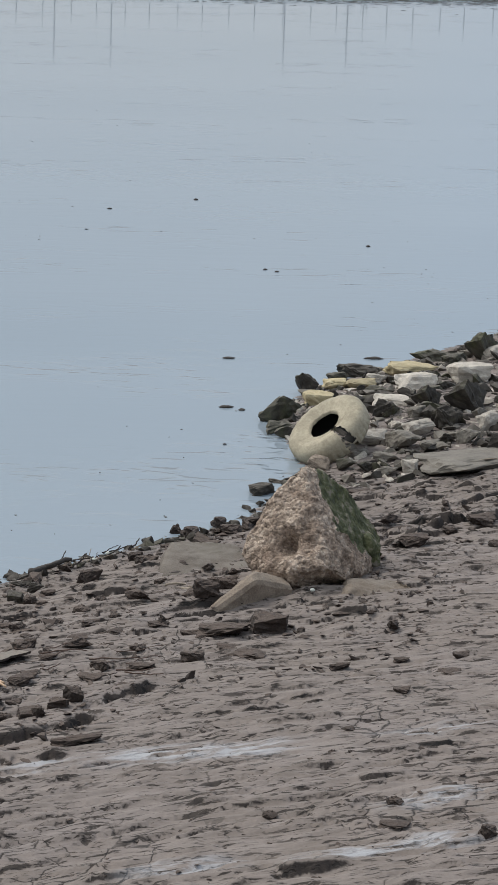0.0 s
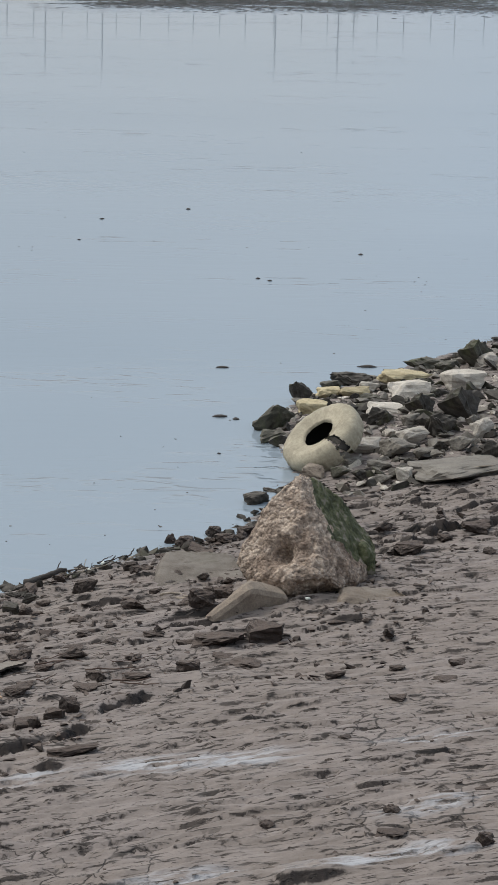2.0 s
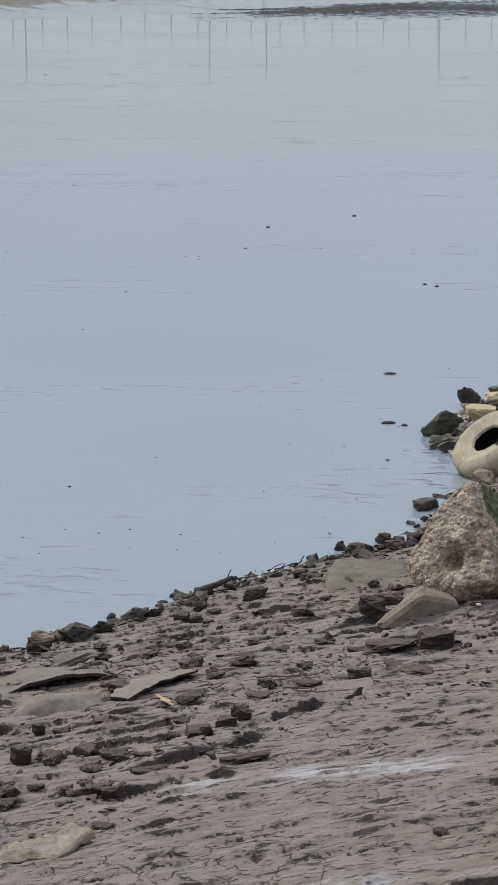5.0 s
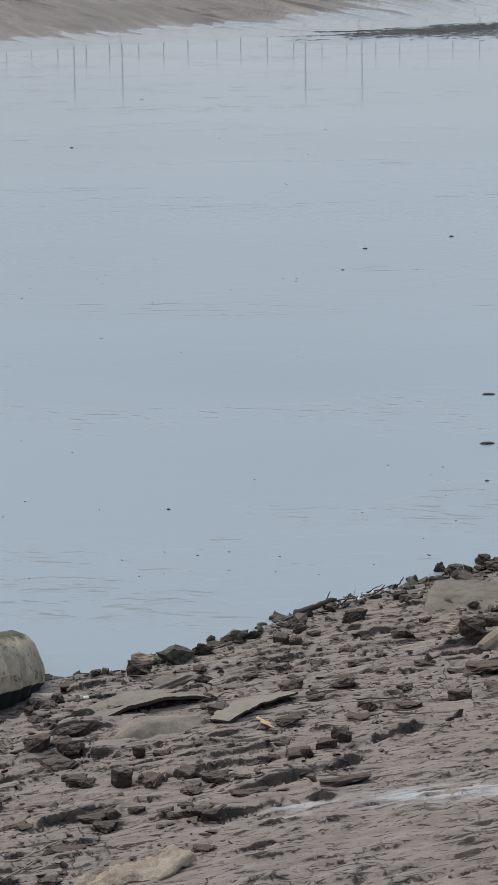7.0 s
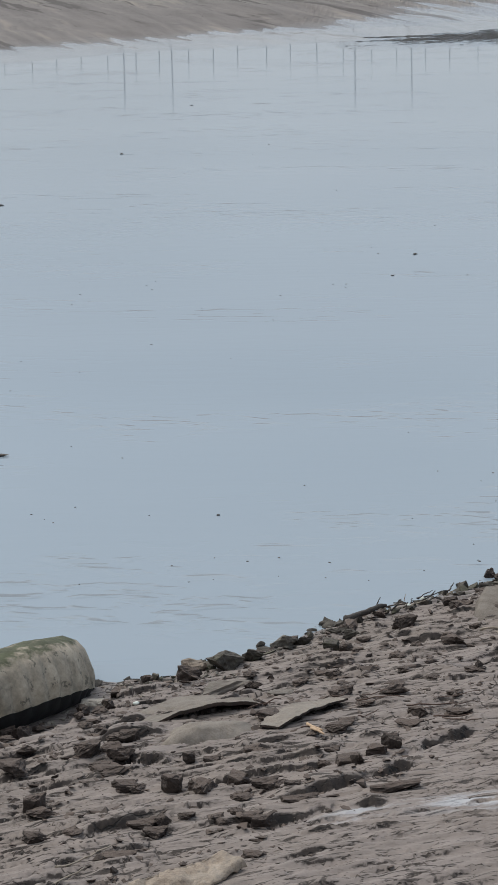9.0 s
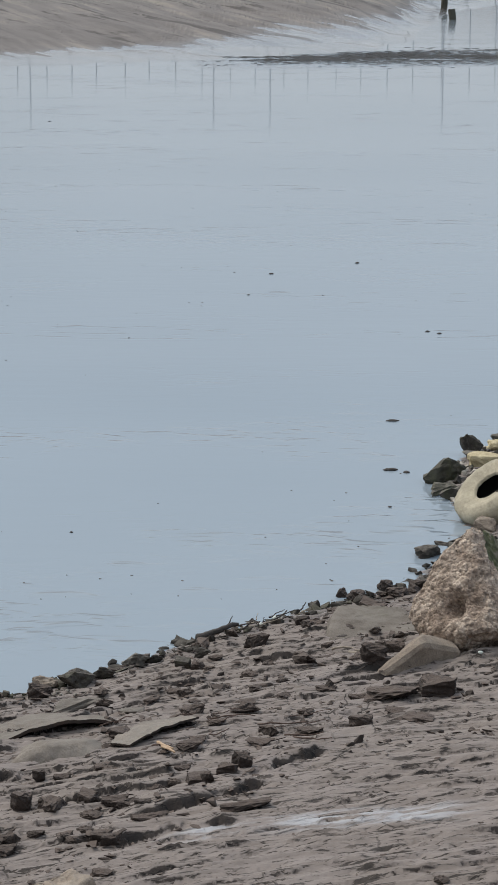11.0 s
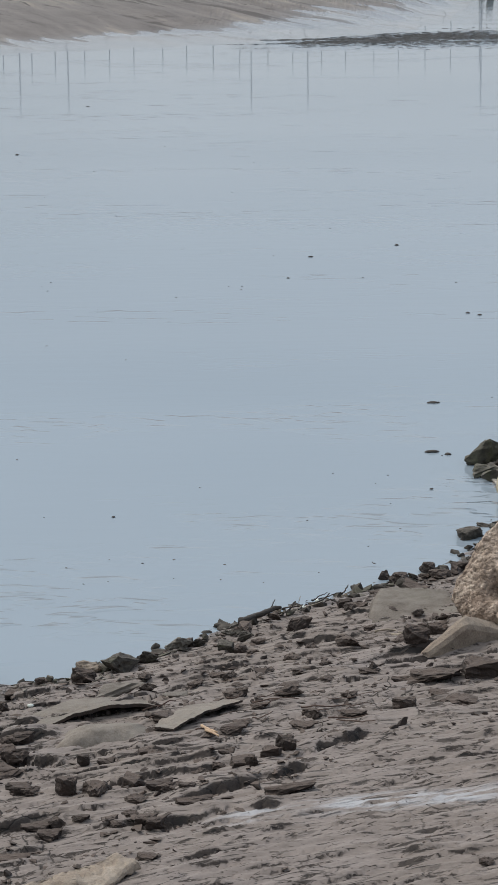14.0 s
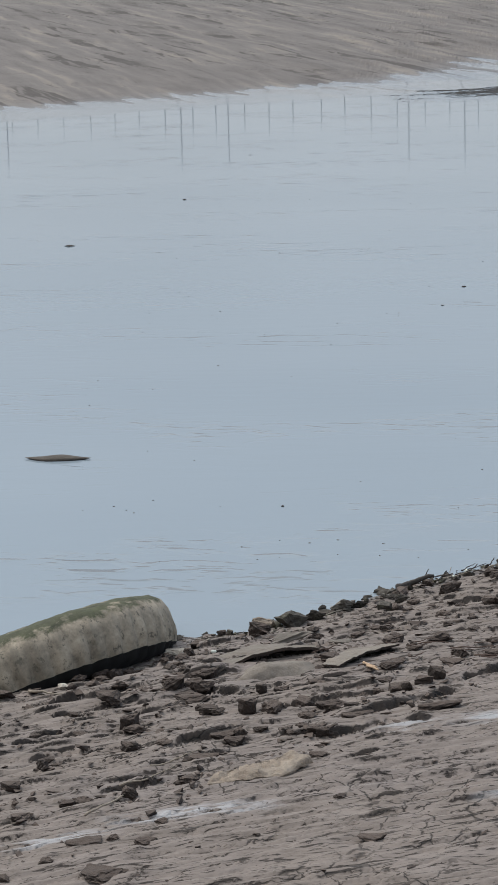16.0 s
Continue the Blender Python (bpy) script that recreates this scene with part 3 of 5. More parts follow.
wme = mesh_from("water", np.stack([WX, WY, 0 * WX], axis=-1).reshape(-1, 3), wq, [WATER])
rif = np.clip(1.4 - np.abs(WY - 155 - 0.3 * WX) / 8.0, 0, 1) * np.clip((WX + 4) / 10, 0, 1)
rif = np.maximum(rif, 0.06 * np.clip((WY - 172) / 6, 0, 1))
at = wme.attributes.new("riffle", 'FLOAT', 'POINT')
at.data.foreach_set("value", rif.astype(np.float32).ravel())
water = tagged(new("water", wme), "calm grey-blue river water with faint ripples", "water", kind="structure")


# ---------------------------------------------------------------- stones and clods
def hull_mesh(name, seed, material, points=16, flat=1.0, boxy=0.5, bevel=0.05, detail=0, rough=0.0, ease=0):
    """An angular broken block about 1 m across with its base near z = 0."""
    rng = random.Random(seed)
    bm = bmesh.new()
    if boxy > 0:
        cut = 0.5 * (1 - boxy)
        for sx in (-0.5, 0.5):
            for sy in (-0.5, 0.5):
                for sz in (-0.5, 0.5):
                    bm.verts.new((sx * rng.uniform(1 - cut * 2.4, 1.0), sy * rng.uniform(1 - cut * 2.4, 1.0), sz * flat * rng.uniform(1 - cut * 2.0, 1.0)))
    for _ in range(points):
        p = Vector((rng.gauss(0, 1), rng.gauss(0, 1), rng.gauss(0, 1))).normalized() * rng.uniform(0.36, 0.55)
        bm.verts.new((p.x, p.y, p.z * flat))
    res = bmesh.ops.convex_hull(bm, input=bm.verts)
    junk = [g for g in res["geom_interior"] + res["geom_unused"] if isinstance(g, bmesh.types.BMVert)]
    bmesh.ops.delete(bm, geom=list(set(junk)), context='VERTS')
    bmesh.ops.dissolve_limit(bm, angle_limit=radians(14), verts=bm.verts, edges=bm.edges)
    if bevel:
        bmesh.ops.bevel(bm, geom=list(bm.edges), offset=bevel, segments=1, affect='EDGES', clamp_overlap=True)
    if detail:
        bmesh.ops.triangulate(bm, faces=bm.faces)
        bmesh.ops.subdivide_edges(bm, edges=bm.edges, cuts=detail, use_grid_fill=True)
        if ease:
            bmesh.ops.smooth_vert(bm, verts=bm.verts, factor=ease, use_axis_x=True, use_axis_y=True, use_axis_z=True)
        off = Vector((seed * 3.1, seed * 1.7, 0))
        bm.normal_update()
        for v in bm.verts:
            chip = noise.voronoi(v.co * 3.2 + off)[0]
            d = noise.fractal(v.co * 3.6 + off, 0.6, 2.1, 4) + 0.45 * noise.fractal(v.co * 11 + off, 0.6, 2.1, 3) + 0.9 * (chip[1] - chip[0] - 0.2)
            v.co += v.normal * d * rough
    low = min(v.co.z for v in bm.verts)
    for v in bm.verts:
        v.co.z -= low
    return mesh_of(bm, name, material)


STONE_LABEL = {
    DARK_STONE: "dark wet broken stone on the muddy bank",
    GREEN_STONE: "dark stone coated in green algae by the water",
    GREY_STONE: "grey angular broken stone on the mud",
    PALE_STONE: "pale grey broken concrete stone in the rubble",
    YELLOW_STONE: "pale yellow broken stone slab in the rubble",
    BUFF_STONE: "buff broken stone lying in the mud",
}
STONE_LABEL[SHEET] = "silt-covered hump of stone by the old sheet"
CLOD_LABEL = "dark angular block of firm mud on the bank"
SHAPES = {}


def shape(material, kind, variant):
    key = (material.name, kind, variant)
    if key not in SHAPES:
        if material is CLOD:
            flat, boxy, points = {"slab": (0.9, 0.2, 8), "block": (1.0, 0.4, 6), "rock": (1.0, 0.0, 11)}[kind]
            SHAPES[key] = hull_mesh("mud_clod", 400 + variant + 10 * points, material, points, flat, boxy, 0.012, 5, 0.06)
        elif kind == "slab":
            SHAPES[key] = hull_mesh("stone", 100 + variant, material, 8, 0.9, 0.25, 0.0, 5, 0.05, 0.5)
        elif kind == "block":
            SHAPES[key] = hull_mesh("stone", 200 + variant, material, 5, 1.0, 0.5, 0.0, 5, 0.04, 0.5)
        else:
            SHAPES[key] = hull_mesh("stone", 300 + variant, material, 11, 1.0, 0.0, 0.0, 5, 0.06, 0.5)
    return SHAPES[key]


def stone(x, y, w, d, h, material, kind="rock", variant=0, turn=0.0, tilt=0.0, sink=0.12, z=None, name="stone"):
    me = shape(material, kind, variant % 6)
    if material is CLOD:
        w = 0.80 * w
        h = max(h, (0.36 if w < 0.22 else 0.2) * w)
    ob = new(name, me)
    dims = [max(c[k] for c in me_box(me)) - min(c[k] for c in me_box(me)) for k in range(3)]
    base = (float(bank_base(x, y)) if z is None else z) - sink * h
    ob.matrix_world = Matrix.Translation((x, y, base)) @ pose(0, 0, 0, tilt, tilt * 0.6, turn) @ Matrix.Diagonal((w / dims[0], d / dims[1], h / dims[2], 1))
    label = CLOD_LABEL if material is CLOD else STONE_LABEL[material]
    tagged(ob, label, "mud clod" if material is CLOD else "stone", "mud blocks on the bank" if material is CLOD else "riverbank rubble")
    return ob


BOXES = {}


def me_box(me):
    if me.name not in BOXES:
        co = np.empty(len(me.vertices) * 3, dtype=np.float32)
        me.vertices.foreach_get("co", co)
        co = co.reshape(-1, 3)
        BOXES[me.name] = (co.min(axis=0), co.max(axis=0))
    return BOXES[me.name]


def on_bank(x, y, up=0.0):
    return Matrix.Translation((x, y, float(bank_base(x, y)) + up))


def rock_object(name, corners, material, cuts, rough, freq, label, category, at_pose, smooth=True, second=None, pit=None, fine=0.03):
    """A large broken block from its corners, with a rough skin; second = (material, test) for faces of another look."""
    bm = bmesh.new()
    for c in corners:
        bm.verts.new(c)
    bmesh.ops.convex_hull(bm, input=bm.verts)
    bmesh.ops.dissolve_limit(bm, angle_limit=radians(6), verts=bm.verts, edges=bm.edges)
    bmesh.ops.bevel(bm, geom=list(bm.edges), offset=0.035, segments=1, affect='EDGES', clamp_overlap=True)
    bmesh.ops.triangulate(bm, faces=bm.faces)
    for _ in range(cuts):
        long_edges = [e for e in bm.edges if e.calc_length() > fine]
        bmesh.ops.subdivide_edges(bm, edges=long_edges, cuts=1)
        bmesh.ops.triangulate(bm, faces=bm.faces)
    bm.normal_update()
    moved = []
    for v in bm.verts:
        k = noise.ridged_multi_fractal(v.co * freq, 0.9, 2.1, 5, 1.0, 2.0) * 0.5 - 0.75
        lump = noise.noise(v.co * freq * 0.5 + Vector((5, 1, 2))) + 0.6 * noise.noise(v.co * freq + Vector((1, 7, 2)))
        cell = noise.voronoi(v.co * 17)[0][0]
        calm = second[1](v.co) if second else 0.0
        moved.append(v.co + v.normal * rough * (1 - 0.35 * calm) * (k * 0.40 + lump * 0.75 + (0.3 - cell) * 0.30 + (0.35 - noise.voronoi(v.co * 8.5 + Vector((3, 1, 4)))[0][0]) * 0.45))
    for v, p in zip(bm.verts, moved):
        if pit:
            r = (v.co - Vector(pit[:3])).length / pit[3]
            p = p - v.normal * pit[4] * math.exp(-r * r)
        v.co = p
    if not second:
        ob = new(name, mesh_of(bm, name, material, smooth))
        ob.matrix_world = at_pose
        return tagged(ob, label, category)
    base = new(name)
    base.matrix_world = at_pose
    tagged(base, label, category)
    bm.normal_update()
    body, skin = bm, bm.copy()
    def is_skin(f):
        c = f.calc_center_median()
        return second[1](c) + 0.45 * noise.noise(c * 7) > 0.5
    bmesh.ops.delete(body, geom=[f for f in body.faces if is_skin(f)], context='FACES')
    bmesh.ops.delete(skin, geom=[f for f in skin.faces if not is_skin(f)], context='FACES')
    todo, islands = set(skin.faces), []
    while todo:
        grown, edge = set(), [todo.pop()]
        while edge:
            f = edge.pop()
            grown.add(f)
            for e in f.edges:
                for g in e.link_faces:
                    if g in todo:
                        todo.discard(g)
                        edge.append(g)
        islands.append(grown)
    islands.sort(key=len)
    for small in islands[:-1]:
        bmesh.ops.delete(skin, geom=list(small), context='FACES')
    part("body", body, material, base, smooth=smooth)
    part("algae_patch", skin, second[0], base, "dark green algae on the shaded flank", smooth)
    return base


# the big broken concrete block, algae on its shaded flank
def moss_side(c):
    ridge = float(np.interp(c.z, [0.13, 0.42, 0.72, 1.0, 1.25], [0.56, 0.46, 0.36, 0.21, 0.10]))
    wander = 0.07 * noise.noise(c * 4.5) + 0.04 * noise.noise(c * 13)
    line = float(np.interp(c.x, [0.2, 0.3, 0.78, 1.1], [0.80, 0.70, 0.27, 0.10]))
    return 1.0 if (c.x > ridge + wander and c.z > line + 1.2 * wander) else 0.0


BLOCK = [(-0.20, 0.08, 0.02), (-0.58, 0.29, 0.07), (-0.70, 0.54, 0.34), (-0.52, 0.36, 0.02), (-0.31, 0.69, 1.01), (-0.16, 0.74, 1.17), (0.0, 0.79, 1.30), (0.23, 1.09, 1.15),
         (0.51, 0.09, 0.17), (0.40, 0.19, 0.42), (0.31, 0.39, 0.72), (0.17, 0.64, 1.0), (0.88, 0.94, 0.06), (0.93, 1.14, 0.15), (1.0, 1.34, 0.32), (0.89, 1.44, 0.47), (0.72, 1.34, 0.62),
         (0.53, 1.24, 0.86), (0.06, 0.05, 0.07), (0.31, 0.08, 0.10), (-0.41, 0.29, 0.38), (-0.16, 0.47, 0.78), (-0.12, -0.12, 0.32), (0.24, -0.10, 0.36), (-0.40, 0.12, 0.34), (-0.1, 0.40, -0.08), (0.45, 0.45, -0.08), (0.8, 1.2, -0.1), (-0.4, 1.3, -0.05), (-0.3, 1.3, 0.7), (0.1, 1.4, 0.95)]
rock_object("concrete_block", BLOCK, CONCRETE, 7, 0.085, 3.6, "large broken concrete block with pebbles and green algae", "concrete block",
            Matrix.Translation((2.39, 25.66, 0.31)), second=(MOSS, moss_side), pit=(-0.22, 0.16, 0.60, 0.14, 0.26), fine=0.018)

LUMP = [(-0.20, -0.10, 0.0), (0.20, -0.12, 0.0), (0.26, 0.2, 0.0), (-0.1, 0.3, 0.0), (-0.22, -0.02, 0.30), (0.05, -0.14, 0.34), (0.24, 0.0, 0.22), (0.1, 0.15, 0.40), (-0.12, 0.1, 0.42), (0.25, 0.18, 0.12)]
rock_object("stone", LUMP, MOSS, 5, 0.05, 5.0, "rounded stone coated in green algae against the concrete block", "stone", Matrix.Translation((3.10, 26.60, 0.40)), fine=0.035)

# the tilted stone slab wedged under it
SLAB = [(-0.07, 0.42, 0.28), (0.50, 0.72, 0.70), (0.0, 0.36, 0.27), (0.52, 0.58, 0.60), (0.06, 0.46, 0.20), (0.52, 0.64, 0.28), (0.95, 0.86, 0.30), (0.95, 0.84, 0.46),
        (0.3, 0.9, 0.2), (0.9, 1.1, 0.2), (0.9, 1.1, 0.5), (0.3, 0.8, 0.42)]
rock_object("stone_slab", SLAB, BUFF_STONE, 4, 0.016, 4.0, "buff stone slab wedged under the concrete block", "stone slab", Matrix.Translation((1.31, 24.66, 0.0)), smooth=False, fine=0.05)
# a flat silted slab beside it
FLAT = [(-0.52, -0.42, -0.03), (0.55, -0.36, -0.03), (0.62, 0.5, 0.0), (-0.5, 0.55, 0), (-0.44, 0.2, 0.17), (0.52, 0.25, 0.15), (-0.34, 0.5, 0.25), (0.38, 0.5, 0.22), (0.5, -0.2, 0.05), (-0.46, -0.3, 0.03)]
rock_object("stone_slab", FLAT, SHEET, 4, 0.035, 3.0, "grey slab half buried in the mud", "stone slab", on_bank(1.36, 27.1, -0.01))
PATCH = [(-0.4, -0.2, -0.03), (0.45, -0.1, -0.03), (0.4, 0.4, -0.03), (-0.4, 0.35, -0.03), (-0.32, -0.08, 0.05), (0.36, 0.0, 0.03), (0.3, 0.3, 0.07), (-0.28, 0.25, 0.11)]
rock_object("stone_slab", PATCH, BUFF_STONE, 4, 0.045, 4.0, "low buff slab sunk in mud beside the concrete block", "stone slab", on_bank(3.16, 25.57, 0.0), fine=0.04)
# buff slab lying flat low on the bank
YSLAB = [(-0.62, -0.2, 0), (-0.5, -0.02, 0.015), (0.42, 0.24, 0.0), (0.55, 0.0, 0.0), (0.50, 0.02, 0.07), (0.40, 0.22, 0.075), (-0.1, 0.12, 0.045), (-0.05, -0.17, 0.03), (0.3, -0.12, 0.05), (-0.55, -0.15, 0.02), (0.1, -0.27, 0.0), (-0.3, -0.2, 0.0)]
rock_object("stone_slab", YSLAB, BUFF_STONE, 6, 0.055, 7.0, "flat buff stone slab sunk in the mud", "stone slab", on_bank(-1.68, 18.14, 0.045) @ pose(0, 0, 0, 0, 0, 24), smooth=False)


# ---------------------------------------------------------------- tyres
def tyre(name, radius, hole, width, lugs, lug_depth, material, label, at_pose, seed, torn=None, dark_zones=("lining",)):
    """A tyre round its local z axis: rounded sidewalls, beads, tread lugs, dark inside."""
    seg = 260
    mid = (radius + hole) / 2
    half = width / 2
    # outer skin from bead to bead, then the lining back
    bead = 0.055 * hole / 0.225
    outer = [(hole, half * 0.58), (hole + 0.2 * bead, half * 0.74), (hole + 0.6 * bead, half * 0.80), (hole + bead, half * 0.76), (mid * 0.92, half * 0.95), (mid, half), (mid * 1.1, half * 0.97), (radius * 0.91, half * 0.83), (radius * 0.972, half * 0.60), (radius * 0.996, half * 0.36), (radius, 0.0)]
    outer = outer[:-1] + [(radius, half * 0.2), (radius, 0.0)]
    outer = outer + [(r, -z) for r, z in outer[-2::-1]]
    inner = [(hole + 0.015, -half * 0.62), (mid, -half * 0.86), (radius * 0.90, -half * 0.5), (radius * 0.90, half * 0.5), (mid, half * 0.86), (hole + 0.015, half * 0.62)]
    ring = outer + inner
    n = len(ring)
    bm = bmesh.new()
    rows = []
    for i in range(seg):
        a = 2 * math.pi * i / seg
        row = []
        for j, (r, z) in enumerate(ring):
            rr = r
            if j < len(outer) and r > radius * 0.92:
                ph = (i * lugs / seg + 0.12 * noise.noise(Vector((i * 0.11, seed, 0)))) % 1.0
                deep = float(np.interp(z / half, [-0.7, -0.35, 0.1, 0.5], [1.5, 1.0, 0.35, 0.08]))
                rr -= lug_depth * deep * (0.5 + 0.5 * math.tanh(9 * (abs(ph - 0.5) - 0.34))) * min(1, (r - radius * 0.9) / (radius * 0.1))
            d = 0.012 * noise.fractal(Vector((math.cos(a) * rr * 3, math.sin(a) * rr * 3, z * 3 + seed)), 0.6, 2, 4)
            sag = 1 - 0.03 * math.cos(a * 2 + seed)
            row.append(bm.verts.new((math.cos(a) * (rr + d) * sag, math.sin(a) * (rr + d), z + d)))
        rows.append(row)
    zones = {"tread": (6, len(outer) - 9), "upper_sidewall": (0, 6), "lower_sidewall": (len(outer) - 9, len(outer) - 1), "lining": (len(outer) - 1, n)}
    base = new(name)
    base.matrix_world = at_pose
    co = [[v.co.copy() for v in row] for row in rows]
    bm.free()
    for zone, (j0, j1) in zones.items():
        zb = bmesh.new()
        strip = [[zb.verts.new(row[j % n]) for j in range(j0, j1 + 1)] for row in co]
        for i in range(seg):
            p, q = strip[i], strip[(i + 1) % seg]
            for j in range(j1 - j0):
                rag = 0.012 * noise.noise(Vector(((j0 + j) * 1.7, seed, 0))) + 0.006 * math.sin((j0 + j) * 4.1)
                if not torn or not 0 < (i / seg - torn[0] + rag) % 1.0 < torn[1] + 2.2 * rag:
                    zb.faces.new((p[j], q[j], q[j + 1], p[j + 1]))
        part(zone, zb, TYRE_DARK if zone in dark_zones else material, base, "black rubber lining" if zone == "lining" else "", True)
    return tagged(base, label, "tyre")


def turned(normal, spin=0.0):
    return Vector(normal).to_track_quat('Z', 'Y').to_matrix().to_4x4() @ pose(0, 0, 0, 0, 0, spin)


lean = turned((-0.60, -0.27, 0.745))
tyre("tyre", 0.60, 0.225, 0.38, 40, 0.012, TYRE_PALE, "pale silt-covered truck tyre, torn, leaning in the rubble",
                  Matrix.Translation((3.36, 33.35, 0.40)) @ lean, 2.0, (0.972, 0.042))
# Lower sidewall in black: the shadow under the raised edge, put in as colour.
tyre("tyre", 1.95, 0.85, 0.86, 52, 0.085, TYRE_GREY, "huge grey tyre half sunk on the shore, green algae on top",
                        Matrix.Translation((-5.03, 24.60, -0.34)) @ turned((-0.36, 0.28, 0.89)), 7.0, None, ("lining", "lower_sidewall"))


# ---------------------------------------------------------------- stones
stone(2.83, 35.84, 0.65, 0.49, 0.49, GREEN_STONE, "rock", 5, 6, 3, name="stone")
stone(2.75, 34.90, 0.49, 0.37, 0.20, GREEN_STONE, "rock", 4, 22, 3, name="stone")
stone(3.40, 37.68, 0.39, 0.29, 0.39, DARK_STONE, "rock", 1, -24, -0, name="stone")
stone(4.35, 39.27, 0.71, 0.53, 0.25, DARK_STONE, "rock", 0, 7, 5, name="stone")
stone(3.92, 38.03, 0.41, 0.31, 0.17, YELLOW_STONE, "slab", 3, -6, 4, name="stone")
stone(4.27, 37.93, 0.53, 0.40, 0.17, YELLOW_STONE, "slab", 0, 2, 1, name="stone")
stone(4.56, 38.23, 0.36, 0.27, 0.20, PALE_STONE, "slab", 1, 12, -1, name="stone")
stone(5.21, 38.98, 0.91, 0.68, 0.24, YELLOW_STONE, "slab", 1, 21, 3, name="stone")
stone(5.14, 37.41, 0.70, 0.52, 0.30, PALE_STONE, "slab", 4, 13, -5, name="stone")
stone(5.97, 37.88, 0.71, 0.53, 0.35, PALE_STONE, "block", 0, 6, -4, name="stone")
stone(5.63, 35.25, 0.78, 0.59, 0.58, DARK_STONE, "rock", 1, 24, -6, name="stone")
stone(5.08, 35.72, 0.55, 0.41, 0.43, DARK_STONE, "rock", 1, 23, -4, name="stone")
stone(4.63, 36.32, 0.58, 0.43, 0.13, PALE_STONE, "slab", 4, -11, 6, name="stone")
stone(6.58, 40.19, 0.70, 0.53, 0.56, GREEN_STONE, "rock", 1, 19, 2, name="stone")
stone(6.74, 40.02, 0.37, 0.28, 0.28, PALE_STONE, "slab", 3, 22, 2, name="stone")
stone(5.74, 40.24, 0.79, 0.59, 0.24, GREEN_STONE, "rock", 1, -10, -2, name="stone")
stone(5.95, 39.72, 0.46, 0.35, 0.24, GREEN_STONE, "rock", 2, 22, -3, name="stone")
stone(3.47, 36.62, 0.48, 0.36, 0.26, YELLOW_STONE, "block", 0, -10, 1, name="stone")
stone(3.96, 33.81, 0.57, 0.43, 0.24, PALE_STONE, "slab", 0, 5, 2, name="stone")
stone(4.35, 33.31, 0.55, 0.41, 0.30, GREY_STONE, "rock", 3, -10, 4, name="stone")
stone(4.76, 34.13, 0.48, 0.36, 0.22, PALE_STONE, "slab", 3, 10, -4, name="stone")
stone(5.13, 34.32, 0.47, 0.35, 0.39, DARK_STONE, "rock", 0, 10, -5, name="stone")
stone(5.72, 34.03, 0.35, 0.26, 0.28, PALE_STONE, "slab", 3, 22, -2, name="stone")
stone(3.18, 32.73, 0.34, 0.25, 0.19, BUFF_STONE, "slab", 2, -24, 3, name="stone")
stone(3.50, 32.52, 0.29, 0.22, 0.17, GREEN_STONE, "rock", 3, -6, 4, name="stone")
stone(4.32, 32.00, 0.27, 0.20, 0.21, PALE_STONE, "block", 1, -23, -4, name="stone")
stone(4.41, 34.48, 0.26, 0.19, 0.15, PALE_STONE, "rock", 3, -19, -3, name="stone")
stone(4.30, 35.22, 0.33, 0.25, 0.33, DARK_STONE, "rock", 4, -8, -2, name="stone")
stone(5.54, 32.45, 0.34, 0.25, 0.36, DARK_STONE, "rock", 4, -12, -0, name="stone")
stone(2.23, 31.37, 0.37, 0.28, 0.23, DARK_STONE, "rock", 2, 12, 4, name="stone")
stone(2.54, 32.02, 0.26, 0.19, 0.10, DARK_STONE, "rock", 0, -23, 5, name="stone")
stone(3.89, 35.81, 0.33, 0.25, 0.23, DARK_STONE, "rock", 2, -15, 0, name="stone")
stone(4.42, 35.37, 0.33, 0.25, 0.23, GREEN_STONE, "rock", 5, 21, -2, name="stone")
stone(3.92, 38.80, 0.36, 0.27, 0.18, GREEN_STONE, "rock", 2, 2, -2, name="stone")
stone(4.59, 39.57, 0.33, 0.25, 0.16, GREEN_STONE, "rock", 5, -10, 4, name="stone")
stone(4.95, 39.10, 0.33, 0.25, 0.19, DARK_STONE, "rock", 3, -18, 2, name="stone")
stone(5.43, 35.19, 0.33, 0.25, 0.23, GREY_STONE, "rock", 4, -17, -5, name="stone")
stone(5.68, 34.64, 0.29, 0.22, 0.21, GREY_STONE, "rock", 1, 2, -1, name="stone")
stone(4.75, 35.03, 0.33, 0.25, 0.23, GREY_STONE, "rock", 2, 12, -2, name="stone")
stone(4.73, 33.15, 0.31, 0.23, 0.17, GREY_STONE, "slab", 0, -2, -1, name="stone")
stone(5.28, 33.28, 0.39, 0.29, 0.24, GREY_STONE, "rock", 3, 24, 2, name="stone")
stone(4.98, 33.38, 0.31, 0.24, 0.20, DARK_STONE, "rock", 5, -8, -4, name="stone")
stone(3.77, 33.05, 0.31, 0.23, 0.15, GREY_STONE, "slab", 3, 3, -4, name="stone")
stone(4.08, 32.72, 0.35, 0.26, 0.16, GREY_STONE, "slab", 1, -20, -1, name="stone")
stone(4.51, 32.73, 0.23, 0.17, 0.14, DARK_STONE, "rock", 1, -22, -1, name="stone")
stone(3.78, 32.38, 0.27, 0.21, 0.14, DARK_STONE, "rock", 1, -2, 6, name="stone")
stone(4.03, 31.96, 0.30, 0.23, 0.13, GREY_STONE, "rock", 3, 24, -1, name="stone")
stone(5.21, 36.93, 0.35, 0.26, 0.15, GREEN_STONE, "rock", 2, 9, -2, name="stone")
stone(5.53, 37.08, 0.35, 0.26, 0.19, DARK_STONE, "rock", 1, -10, -1, name="stone")
